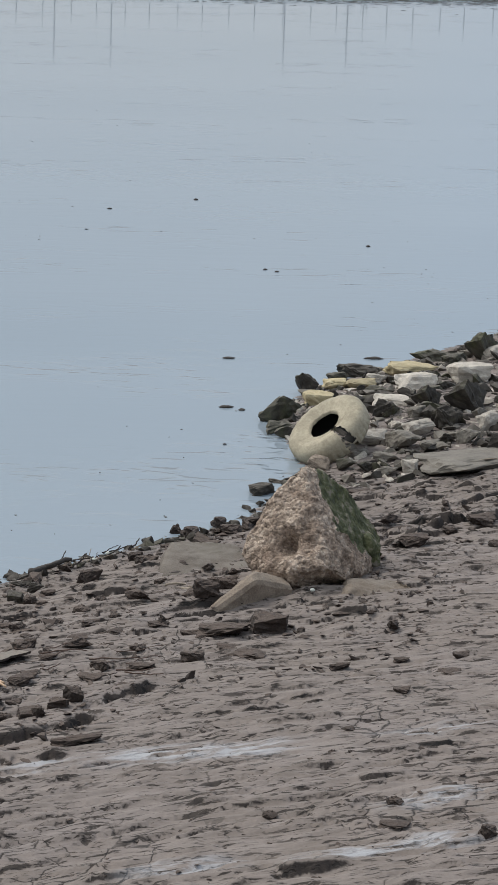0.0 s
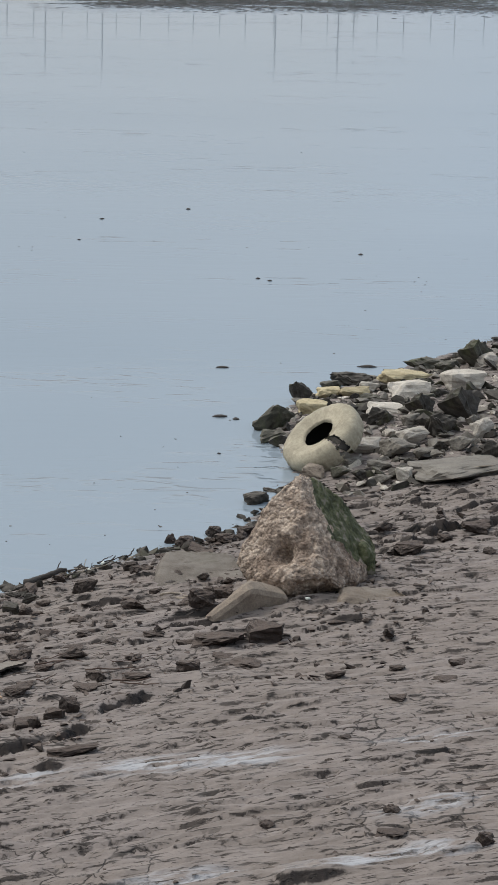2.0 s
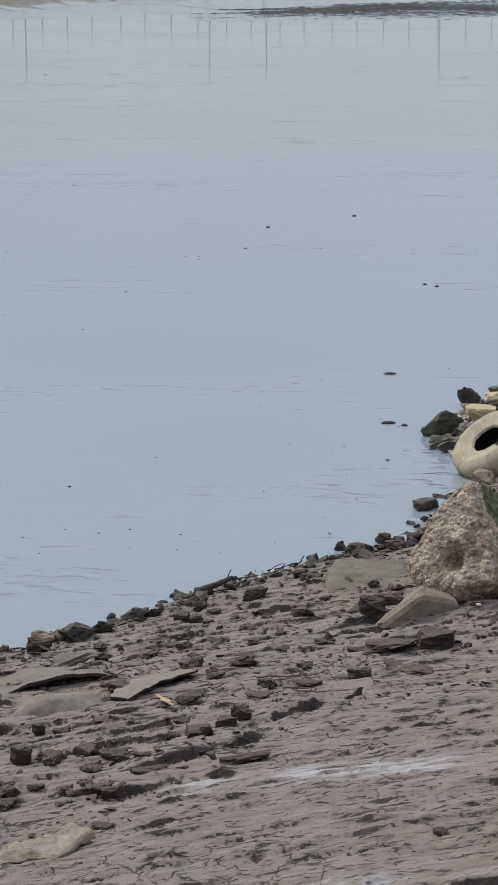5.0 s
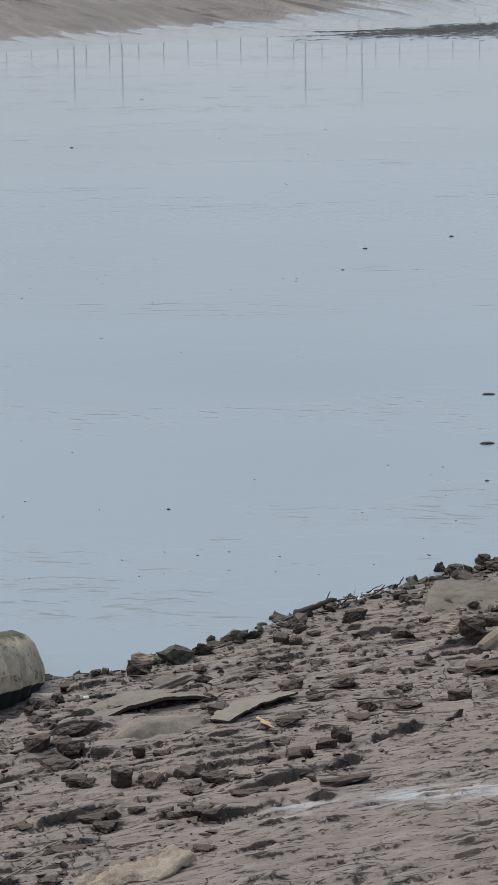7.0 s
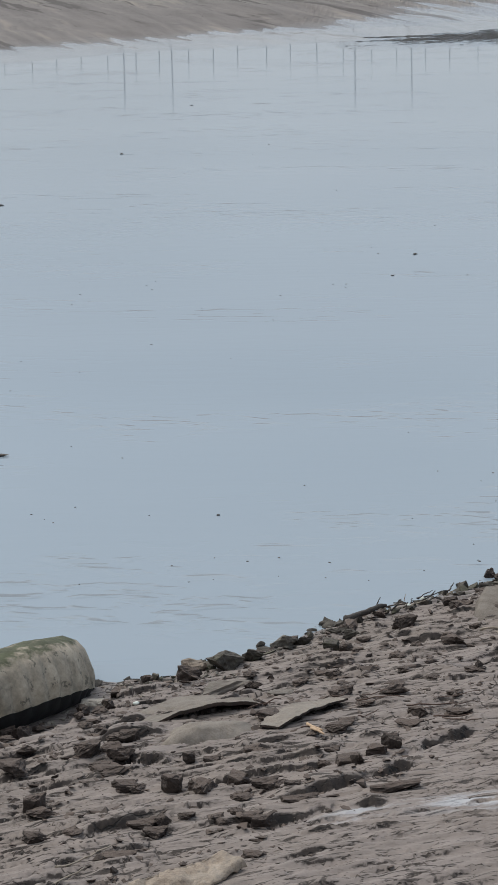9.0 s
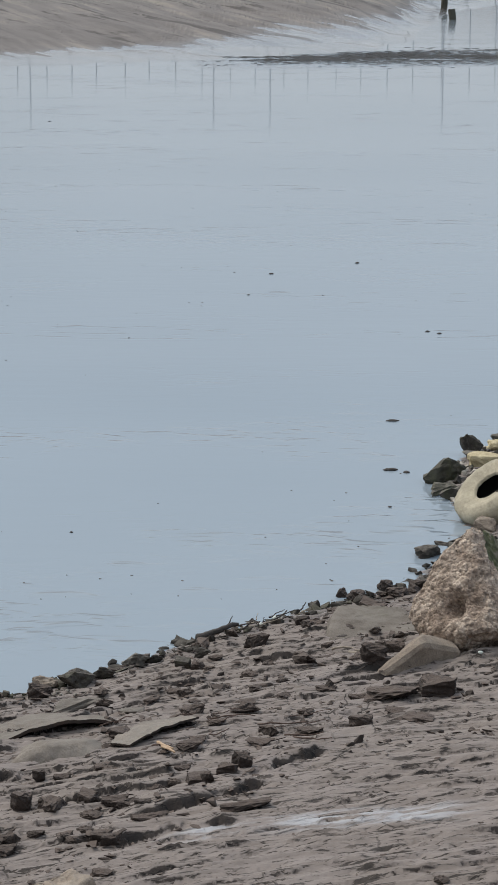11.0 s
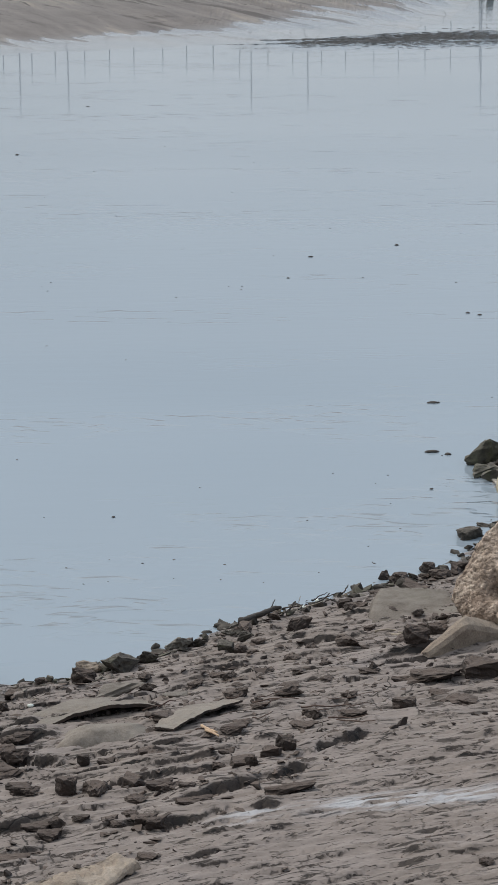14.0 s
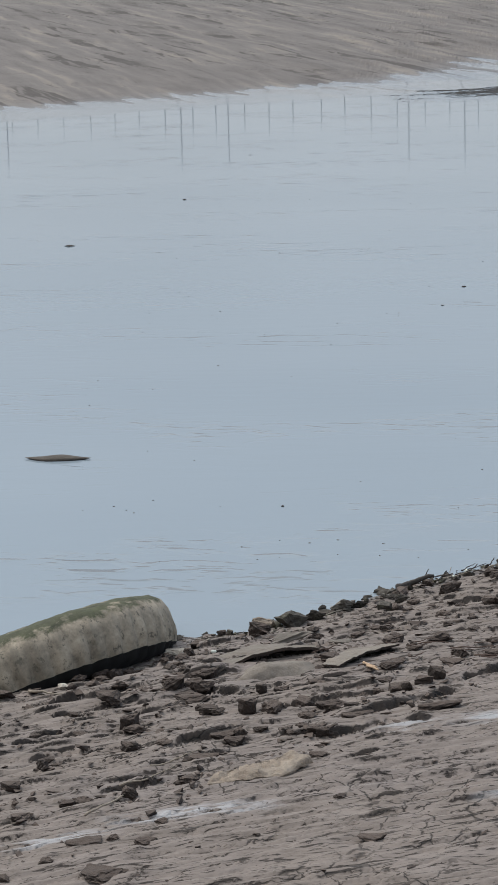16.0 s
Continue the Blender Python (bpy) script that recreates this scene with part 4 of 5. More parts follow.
stone(4.37, 37.18, 0.38, 0.29, 0.14, GREEN_STONE, "rock", 4, -19, 4, name="stone")
stone(4.95, 37.58, 0.26, 0.20, 0.14, YELLOW_STONE, "rock", 3, 23, 2, name="stone")
stone(5.22, 32.0, 1.35, 1.2, 0.2, GREY_STONE, "slab", 3, 8, -3, name="stone")
stone(3.83, 27.89, 0.46, 0.35, 0.17, CLOD, "slab", 4, -11, 3, name="mud_clod")
stone(4.82, 28.81, 0.48, 0.36, 0.16, CLOD, "slab", 2, 10, 2, name="mud_clod")
stone(3.79, 29.26, 0.35, 0.26, 0.09, CLOD, "slab", 5, 17, -3, name="mud_clod")
stone(3.55, 30.97, 0.36, 0.27, 0.08, CLOD, "slab", 2, -1, 3, name="mud_clod")
stone(3.64, 22.56, 0.22, 0.16, 0.08, CLOD, "slab", 2, 7, 4, name="mud_clod")
stone(3.05, 22.58, 0.20, 0.15, 0.05, CLOD, "slab", 3, -11, -2, name="mud_clod")
stone(3.44, 21.97, 0.32, 0.24, 0.05, CLOD, "slab", 5, -7, 4, name="mud_clod")
stone(2.91, 21.27, 0.21, 0.15, 0.05, CLOD, "slab", 2, -3, -2, name="mud_clod")
stone(2.44, 18.00, 0.17, 0.13, 0.08, CLOD, "slab", 1, 1, 0, name="mud_clod")
stone(2.37, 17.51, 0.30, 0.23, 0.05, CLOD, "slab", 3, -15, -2, name="mud_clod")
stone(3.02, 17.09, 0.19, 0.14, 0.12, CLOD, "slab", 5, -11, -5, name="mud_clod")
stone(3.20, 18.36, 0.17, 0.13, 0.05, CLOD, "slab", 4, 12, -4, name="mud_clod")
stone(2.92, 18.33, 0.15, 0.11, 0.05, CLOD, "slab", 2, 1, 5, name="mud_clod")
stone(2.30, 20.09, 0.17, 0.12, 0.05, CLOD, "slab", 5, 6, 3, name="mud_clod")
stone(2.10, 19.44, 0.12, 0.09, 0.05, CLOD, "slab", 1, -11, 6, name="mud_clod")
stone(2.24, 19.37, 0.10, 0.08, 0.06, CLOD, "slab", 5, -17, -1, name="mud_clod")
stone(1.47, 17.92, 0.16, 0.12, 0.05, CLOD, "slab", 1, -16, 3, name="mud_clod")
stone(1.08, 22.86, 0.31, 0.23, 0.15, CLOD, "block", 3, 7, -5, name="mud_clod")
stone(1.60, 23.06, 0.46, 0.35, 0.10, CLOD, "slab", 1, 24, -4, name="mud_clod")
stone(1.44, 23.42, 0.33, 0.25, 0.08, CLOD, "slab", 3, -19, 6, name="mud_clod")
stone(1.41, 24.08, 0.67, 0.50, 0.15, CLOD, "slab", 3, -15, -6, name="mud_clod")
stone(1.87, 24.13, 0.52, 0.39, 0.22, CLOD, "block", 0, -7, 2, name="mud_clod")
stone(1.09, 27.09, 0.24, 0.18, 0.16, CLOD, "block", 2, 5, -3, name="mud_clod")
stone(0.76, 27.68, 0.26, 0.20, 0.11, CLOD, "slab", 2, -25, -1, name="mud_clod")
stone(-0.08, 21.50, 0.23, 0.17, 0.19, CLOD, "block", 5, 18, 4, name="mud_clod")
stone(-1.67, 20.48, 0.32, 0.24, 0.17, CLOD, "rock", 0, 17, -2, name="mud_clod")
stone(-1.16, 20.57, 0.31, 0.23, 0.11, CLOD, "slab", 2, 2, -2, name="mud_clod")
stone(-0.38, 21.09, 0.17, 0.13, 0.14, CLOD, "rock", 4, 2, -2, name="mud_clod")
stone(-1.27, 21.69, 0.24, 0.18, 0.08, CLOD, "slab", 1, -10, -2, name="mud_clod")
stone(-1.48, 19.55, 0.20, 0.15, 0.08, CLOD, "block", 4, 2, -2, name="mud_clod")
stone(-1.15, 19.48, 0.22, 0.16, 0.11, CLOD, "block", 1, -6, -1, name="mud_clod")
stone(-0.80, 20.01, 0.17, 0.13, 0.09, CLOD, "rock", 5, -0, -0, name="mud_clod")
stone(-2.22, 22.46, 0.29, 0.22, 0.05, CLOD, "slab", 1, -6, 6, name="mud_clod")
stone(-0.60, 21.53, 0.20, 0.15, 0.09, CLOD, "slab", 2, 5, -3, name="mud_clod")
stone(-1.70, 21.50, 0.21, 0.16, 0.09, CLOD, "slab", 2, -0, -1, name="mud_clod")
stone(-0.42, 25.76, 0.21, 0.16, 0.09, CLOD, "rock", 2, 22, -2, name="mud_clod")
stone(0.75, 24.54, 0.34, 0.25, 0.08, CLOD, "slab", 5, -18, -6, name="mud_clod")
stone(0.18, 22.73, 0.26, 0.20, 0.11, CLOD, "rock", 2, 6, -1, name="mud_clod")
stone(0.56, 22.65, 0.33, 0.25, 0.09, CLOD, "slab", 3, -23, -4, name="mud_clod")
stone(0.10, 22.39, 0.33, 0.25, 0.06, CLOD, "slab", 2, -24, 0, name="mud_clod")
stone(0.41, 21.84, 0.28, 0.21, 0.09, CLOD, "rock", 0, -13, -0, name="mud_clod")
stone(-0.01, 25.43, 0.24, 0.18, 0.09, CLOD, "slab", 1, -13, -3, name="mud_clod")
stone(0.18, 25.76, 0.22, 0.16, 0.11, CLOD, "rock", 3, 11, -3, name="mud_clod")
stone(0.34, 24.32, 0.25, 0.19, 0.07, CLOD, "slab", 5, 5, -0, name="mud_clod")
stone(1.19, 25.32, 0.30, 0.23, 0.09, CLOD, "slab", 0, 18, 5, name="mud_clod")
stone(1.47, 26.15, 0.27, 0.20, 0.09, CLOD, "slab", 2, -24, -4, name="mud_clod")
stone(0.55, 26.17, 0.21, 0.16, 0.08, CLOD, "rock", 2, 2, -2, name="mud_clod")
stone(0.85, 25.94, 0.25, 0.18, 0.07, CLOD, "slab", 2, 12, -6, name="mud_clod")
stone(-0.06, 24.20, 0.28, 0.21, 0.06, CLOD, "slab", 4, -7, 3, name="mud_clod")
stone(-0.34, 23.25, 0.24, 0.18, 0.05, CLOD, "slab", 4, -18, -6, name="mud_clod")
stone(-0.58, 24.34, 0.23, 0.17, 0.05, CLOD, "slab", 5, -2, 5, name="mud_clod")
stone(1.00, 28.49, 0.27, 0.20, 0.08, CLOD, "slab", 3, 2, -6, name="mud_clod")
stone(1.29, 29.10, 0.34, 0.26, 0.16, CLOD, "slab", 5, 5, 2, name="mud_clod")
stone(1.10, 29.37, 0.19, 0.15, 0.17, CLOD, "rock", 3, 7, 4, name="mud_clod")
stone(1.66, 29.66, 0.28, 0.21, 0.16, CLOD, "slab", 5, -1, 2, name="mud_clod")
stone(1.78, 29.29, 0.37, 0.28, 0.12, CLOD, "slab", 0, -15, -2, name="mud_clod")
stone(2.05, 29.70, 0.28, 0.21, 0.12, CLOD, "slab", 3, -10, -6, name="mud_clod")
stone(-0.83, 24.92, 0.24, 0.18, 0.06, CLOD, "slab", 3, 4, 2, name="mud_clod")
stone(-1.03, 24.59, 0.21, 0.16, 0.06, CLOD, "slab", 3, 21, -4, name="mud_clod")
stone(-0.49, 22.63, 0.22, 0.16, 0.05, CLOD, "slab", 2, 10, 5, name="mud_clod")
stone(-0.59, 22.37, 0.32, 0.24, 0.10, CLOD, "slab", 4, 2, -1, name="mud_clod")
stone(-0.80, 22.29, 0.21, 0.16, 0.06, CLOD, "rock", 1, 16, -5, name="mud_clod")
stone(0.35, 25.04, 0.18, 0.13, 0.07, CLOD, "rock", 0, -12, -5, name="mud_clod")
stone(0.05, 24.78, 0.26, 0.19, 0.05, CLOD, "slab", 5, 8, -6, name="mud_clod")
stone(-0.27, 25.00, 0.21, 0.16, 0.06, CLOD, "rock", 3, -4, -5, name="mud_clod")
stone(0.56, 23.64, 0.23, 0.17, 0.05, CLOD, "slab", 0, 10, -5, name="mud_clod")
stone(0.84, 23.90, 0.17, 0.13, 0.06, CLOD, "rock", 0, -14, 2, name="mud_clod")
stone(-1.39, 19.87, 0.19, 0.14, 0.06, CLOD, "slab", 1, 10, -1, name="mud_clod")
stone(-1.37, 20.29, 0.25, 0.18, 0.06, CLOD, "slab", 1, 6, -1, name="mud_clod")
stone(-1.81, 19.82, 0.19, 0.14, 0.07, CLOD, "slab", 4, -22, -3, name="mud_clod")
stone(-1.99, 19.70, 0.17, 0.13, 0.10, CLOD, "rock", 0, -20, -1, name="mud_clod")
stone(-2.21, 25.51, 0.30, 0.23, 0.19, BUFF_STONE, "rock", 0, -11, 1, name="stone")
stone(-1.85, 25.55, 0.44, 0.33, 0.22, DARK_STONE, "rock", 1, 12, 5, name="stone")
stone(-1.57, 25.89, 0.30, 0.22, 0.16, DARK_STONE, "rock", 5, -25, -5, name="stone")
stone(-1.27, 26.45, 0.33, 0.24, 0.18, GREY_STONE, "rock", 5, 5, -0, name="stone")
stone(-1.06, 26.49, 0.24, 0.18, 0.11, DARK_STONE, "rock", 5, -6, -5, name="stone")
stone(-0.73, 26.13, 0.21, 0.16, 0.13, DARK_STONE, "block", 5, -10, 1, name="stone")
stone(-0.55, 26.47, 0.19, 0.14, 0.13, DARK_STONE, "rock", 4, 0, 5, name="stone")
stone(-0.73, 26.81, 0.18, 0.13, 0.09, DARK_STONE, "rock", 0, 2, -3, name="stone")
stone(-1.99, 25.99, 0.19, 0.14, 0.08, GREY_STONE, "rock", 2, 3, -3, name="stone")
stone(-3.17, 20.30, 0.26, 0.20, 0.21, CLOD, "block", 1, 1, -4, name="mud_clod")
stone(-3.07, 16.26, 0.40, 0.30, 0.07, CLOD, "slab", 3, 18, -1, name="mud_clod")
stone(-2.52, 16.08, 0.27, 0.20, 0.07, CLOD, "slab", 5, -16, 3, name="mud_clod")
stone(-2.75, 15.26, 0.49, 0.36, 0.07, CLOD, "slab", 0, -8, 1, name="mud_clod")
stone(-2.85, 17.69, 0.22, 0.16, 0.12, CLOD, "block", 4, -20, -5, name="mud_clod")
stone(-2.72, 22.15, 0.38, 0.29, 0.12, CLOD, "rock", 3, -2, -1, name="mud_clod")
stone(-2.76, 21.55, 0.27, 0.21, 0.10, CLOD, "slab", 4, -1, -2, name="mud_clod")
stone(-2.65, 21.42, 0.43, 0.33, 0.09, CLOD, "slab", 0, -24, 3, name="mud_clod")
stone(-4.03, 18.25, 0.25, 0.18, 0.11, CLOD, "block", 3, 17, 5, name="mud_clod")
stone(-2.33, 20.77, 0.25, 0.19, 0.07, CLOD, "slab", 0, 9, -3, name="mud_clod")
stone(-3.67, 20.20, 0.20, 0.15, 0.08, CLOD, "slab", 3, -21, 5, name="mud_clod")
stone(-3.07, 19.50, 0.26, 0.19, 0.10, CLOD, "block", 4, 16, -4, name="mud_clod")
stone(-2.25, 18.81, 0.34, 0.25, 0.08, CLOD, "slab", 2, -6, 4, name="mud_clod")
stone(-2.02, 19.40, 0.26, 0.20, 0.09, CLOD, "slab", 2, -8, 1, name="mud_clod")
stone(-4.12, 22.91, 0.26, 0.20, 0.11, CLOD, "rock", 5, 15, -1, name="mud_clod")
stone(-4.15, 22.01, 0.22, 0.16, 0.10, CLOD, "rock", 5, 17, 2, name="mud_clod")
stone(-3.85, 19.26, 0.17, 0.13, 0.06, CLOD, "slab", 4, -3, 4, name="mud_clod")
stone(-3.24, 17.61, 0.24, 0.18, 0.06, CLOD, "slab", 1, -23, 6, name="mud_clod")
stone(-3.74, 17.17, 0.27, 0.20, 0.05, CLOD, "slab", 0, 12, -1, name="mud_clod")
stone(-2.74, 19.62, 0.23, 0.17, 0.06, CLOD, "slab", 1, -23, -4, name="mud_clod")
stone(-2.43, 16.77, 0.16, 0.12, 0.05, CLOD, "rock", 3, -23, 5, name="mud_clod")
stone(-2.81, 16.33, 0.15, 0.12, 0.06, CLOD, "rock", 3, 8, -2, name="mud_clod")
stone(-3.59, 15.37, 0.17, 0.13, 0.06, CLOD, "rock", 4, -1, 5, name="mud_clod")
stone(-3.31, 15.79, 0.18, 0.14, 0.06, CLOD, "rock", 3, 21, -2, name="mud_clod")
stone(-2.01, 19.97, 0.20, 0.15, 0.06, CLOD, "rock", 1, -20, -4, name="mud_clod")
stone(-1.18, 18.67, 0.22, 0.17, 0.05, CLOD, "slab", 3, -21, 4, name="mud_clod")
stone(-0.57, 15.77, 0.30, 0.22, 0.05, CLOD, "slab", 2, -17, -3, name="mud_clod")
stone(-0.89, 17.10, 0.16, 0.12, 0.05, CLOD, "slab", 5, 16, 3, name="mud_clod")
stone(-0.06, 20.22, 0.59, 0.20, 0.09, CLOD, "slab", 3, 14, -3, name="mud_clod")
stone(-0.83, 19.99, 0.43, 0.20, 0.10, CLOD, "slab", 2, 14, 5, name="mud_clod")
stone(-1.09, 20.53, 0.35, 0.20, 0.09, CLOD, "slab", 0, 14, -2, name="mud_clod")
stone(-2.00, 20.68, 0.25, 0.19, 0.19, CLOD, "block", 3, 9, 2, name="mud_clod")
stone(-2.44, 20.82, 0.30, 0.23, 0.10, CLOD, "block", 5, 17, -4, name="mud_clod")
stone(-1.24, 19.61, 0.24, 0.18, 0.10, CLOD, "block", 1, -9, -1, name="mud_clod")
stone(-1.55, 19.65, 0.21, 0.16, 0.09, CLOD, "block", 1, 11, -4, name="mud_clod")
stone(-1.74, 20.54, 0.30, 0.22, 0.13, CLOD, "block", 5, 11, 1, name="mud_clod")
stone(-1.45, 20.78, 0.30, 0.23, 0.12, CLOD, "block", 5, -21, -1, name="mud_clod")
stone(-2.15, 19.67, 0.34, 0.20, 0.08, CLOD, "slab", 2, 14, -2, name="mud_clod")
stone(-0.22, 21.38, 0.26, 0.19, 0.13, CLOD, "block", 0, -16, -2, name="mud_clod")
stone(-0.47, 21.18, 0.31, 0.23, 0.10, CLOD, "block", 1, 12, 3, name="mud_clod")
stone(-1.36, 21.78, 0.24, 0.18, 0.09, CLOD, "block", 1, 14, -4, name="mud_clod")
stone(-1.93, 21.65, 0.16, 0.12, 0.11, CLOD, "block", 3, 22, 2, name="mud_clod")
stone(-0.92, 20.46, 0.20, 0.15, 0.10, CLOD, "block", 3, 11, -3, name="mud_clod")
stone(-4.22, 22.52, 0.16, 0.12, 0.09, PALE_STONE, "rock", 3, -22, 3, name="stone")
stone(-3.10, 24.14, 0.27, 0.20, 0.06, PALE_STONE, "slab", 4, -17, -6, name="stone")
stone(-1.79, 23.96, 0.54, 0.50, 0.21, SHEET, "rock", 4, 8, -14, name="stone")
stone(-1.20, 23.99, 0.29, 0.21, 0.06, SHEET, "slab", 0, -7, -5, name="stone")


stone(5.02, 26.55, 0.30, 0.26, 0.26, BUFF_STONE, "block", 2, 12, 2, name="stone")


# ---------------------------------------------------------------- far shore
def post_mesh(height, radius, material, name):
    bm = bmesh.new()
    bmesh.ops.create_cone(bm, cap_ends=True, segments=10, radius1=radius, radius2=radius * 0.9, depth=height)
    for v in bm.verts:
        v.co.z += height / 2
    return mesh_of(bm, name, material, False)


short_post = post_mesh(1.0, 0.062, POST_STEEL, "fence_post")
tall_post = post_mesh(1.0, 0.072, POST_STEEL, "lamp_post")
rng = random.Random(11)


def far_post(x, y, tall):
    ob = new("lamp_post" if tall else "fence_post", tall_post if tall else short_post)
    ob.location = (x, y, float(far_height(np.array([x]), np.array([y]))[0]) - 0.3)
    ob.scale = (1, 1, (15.4 if tall else 10.9 + rng.uniform(-0.5, 0.7)) - ob.location.z)
    ob.rotation_euler = (0, radians(rng.uniform(-0.3, 0.3)), 0)
    kind = "tall thin dark post" if tall else "thin dark fence post"
    tagged(ob, kind + " on the far bank", "post", "posts on the far bank")


for k in range(-26, 44):
    far_post(0.4 + k * 3.22 + rng.uniform(-0.25, 0.25), 306, False)
for x in (-61.0, -55.2, -33.2, -27.3, -4.8, 2.1, 23.3, 31.0, 51.5, 59.0):
    far_post(x, 307, True)


# timber piles in the far shallows
def pile(x, y, height, radius, lean, turn):
    base = new("timber_pile")
    base.matrix_world = Matrix.Translation((x, y, -0.6)) @ pose(0, 0, 0, 0, lean, turn)
    bm = bmesh.new()
    seg, rows = 14, []
    for i in range(9):
        h = (height + 0.6) * i / 8
        row = []
        for k in range(seg):
            a = 2 * math.pi * k / seg
            r = radius * (1 + 0.10 * noise.noise(Vector((math.cos(a) * 1.5, math.sin(a) * 1.5, h * 0.7 + x))))
            dz = 0.12 * noise.noise(Vector((math.cos(a), math.sin(a), x))) if i == 8 else 0
            row.append(bm.verts.new((math.cos(a) * r, math.sin(a) * r, h + dz)))
        rows.append(row)
    for p, q in zip(rows, rows[1:]):
        for k in range(seg):
            bm.faces.new((p[k], p[(k + 1) % seg], q[(k + 1) % seg], q[k]))
    bm.faces.new(rows[-1])
    ob = part("shaft", bm, PILE_WOOD, base)
    return tagged(base, "weathered dark timber pile standing in the shallows", "pile", "timber piles")



# ---------------------------------------------------------------- loose flakes of mud
def scatter(name, count, pick, size, material, seed, label, category, flat=(0.22, 0.5), worn=False):
    """Many small angular pieces lying on the bank, as one mesh."""
    rng = random.Random(seed)
    bases = []
    for k in range(14):
        me = hull_mesh("piece", 900 + seed * 20 + k, material, 9, 1.0, 0.0, 0.0, 1 if worn else 0, 0.05, 0.15 if worn else 0)
        bases.append((np.array([v.co[:] for v in me.vertices]), [tuple(p.vertices) for p in me.polygons]))
        bpy.data.meshes.remove(me)
    spots = []
    while len(spots) < count:
        s = pick(rng)
        if s:
            spots.append(s)
    px, py = np.array([s[0] for s in spots]), np.array([s[1] for s in spots])
    pz = ground_height(px, py)
    verts, faces, n = [], [], 0
    for (x, y, k), z in zip(spots, pz):
        co, fs = bases[rng.randrange(14)]
        w = size(rng) * k
        sc = np.array([w * rng.uniform(0.8, 1.7), w * rng.uniform(0.6, 1.1), w * rng.uniform(*flat)])
        a = rng.uniform(0, 6.283)
        c, s = math.cos(a), math.sin(a)
        tx, ty = rng.uniform(-0.25, 0.25), rng.uniform(-0.25, 0.25)
        q = co * sc
        q = np.column_stack([q[:, 0] * c - q[:, 1] * s, q[:, 0] * s + q[:, 1] * c, q[:, 2]])
        q[:, 2] += q[:, 0] * tx + q[:, 1] * ty - 0.2 * sc[2]
        verts.append(q + (x, y, z))
        faces += [tuple(i + n for i in f) for f in fs]
        n += len(co)
    me = mesh_from(name, np.concatenate(verts), faces, [material])
    return tagged(new(name, me), label, category, kind="stuff")


def in_belt(rng):
    a, u = rng.uniform(-11, 9.5), rng.random()
    inland = 0.05 + 6.0 * u ** 1.5
    b = float(np.interp(a, SHORE_A, SHORE_B)) + inland
    x, y = BASE[0] + a * ALONG[0] + b * INLAND[0], BASE[1] + a * ALONG[1] + b * INLAND[1]
    if y < 14.5 or noise.noise(Vector((x * 0.8, y * 0.8, 3))) < rng.uniform(-0.6, 0.35):
        return None
    return x, y, 1.0


def on_flat(rng):
    x, y = rng.uniform(-4.5, 7), rng.uniform(14.8, 32)
    if float(bank_base(x, y)) < 0.15:
        return None
    return x, y, 1.0


scatter("mud_flakes", 6500, in_belt, lambda r: 0.016 + 0.10 * r.random() ** 2.5, CLOD, 1, "dark broken flakes of mud scattered over the bank", "mud flakes")
scatter("mud_lumps", 420, in_belt, lambda r: 0.05 + 0.12 * r.random() ** 1.8, CLOD, 9, "dark ragged lumps of firm mud strewn over the bank", "mud lumps", (0.35, 0.7))
scatter("mud_crumbs", 2200, on_flat, lambda r: 0.015 + 0.06 * r.random() ** 4, CLOD, 2, "small dark crumbs of mud on the flat", "mud crumbs")


crng = random.Random(71)
made = 0
while made < 160:
    s = in_belt(crng)
    if not s or not (13.9 < s[1] < 30) or crng.random() > math.exp(-abs(float(bank_base(s[0], s[1])) - 0.2) / 0.2):
        continue
    w = 0.11 + 0.20 * crng.random() ** 1.5
    kind = "rock" if crng.random() < 0.45 else ("slab" if crng.random() < 0.7 else "block")
    h = w * crng.uniform(0.35, 0.75)
    stone(s[0], s[1], w * crng.uniform(1.0, 1.6), w * crng.uniform(0.7, 1.1), h, CLOD, kind, made, crng.uniform(-40, 40), crng.uniform(-9, 9), 0.15, floor_at(s[0], s[1]), "mud_clod")
    made += 1


def in_rubble(rng):
    a = rng.uniform(8.6, 22)
    inland = rng.uniform(-0.2, 1.0) * (3.6 + 0.05 * a) - 0.1
    b = float(np.interp(a, SHORE_A, SHORE_B)) + inland
    if inland > 1.0 + (a - 8.6) * 1.1:
        return None
    x, y = BASE[0] + a * ALONG[0] + b * INLAND[0], BASE[1] + a * ALONG[1] + b * INLAND[1]
    if math.hypot(x - 3.0, (y - 32.6) * 0.5) < 0.62 or inland < 0.0:
        return None
    return x, y, 1.0


scatter("rubble_dark", 700, in_rubble, lambda r: 0.09 + 0.34 * r.random() ** 2, DARK_STONE, 3, "dark broken rubble stones packed by the water", "rubble", (0.4, 0.8), True)
scatter("rubble_grey", 520, in_rubble, lambda r: 0.07 + 0.24 * r.random() ** 2, GREY_STONE, 4, "grey broken rubble stones packed by the water", "rubble", (0.35, 0.7), True)
scatter("rubble_pale", 800, in_rubble, lambda r: 0.04 + 0.22 * r.random() ** 2.5, PALE_STONE, 5, "pale broken rubble bits among darker stones", "rubble", (0.3, 0.6), True)


def at_edge(rng):
    a = rng.uniform(-1.0, 9.0)
    b = float(np.interp(a, SHORE_A, SHORE_B)) + rng.gauss(0.05, 0.14)
    return BASE[0] + a * ALONG[0] + b * INLAND[0], BASE[1] + a * ALONG[1] + b * INLAND[1], 1.0


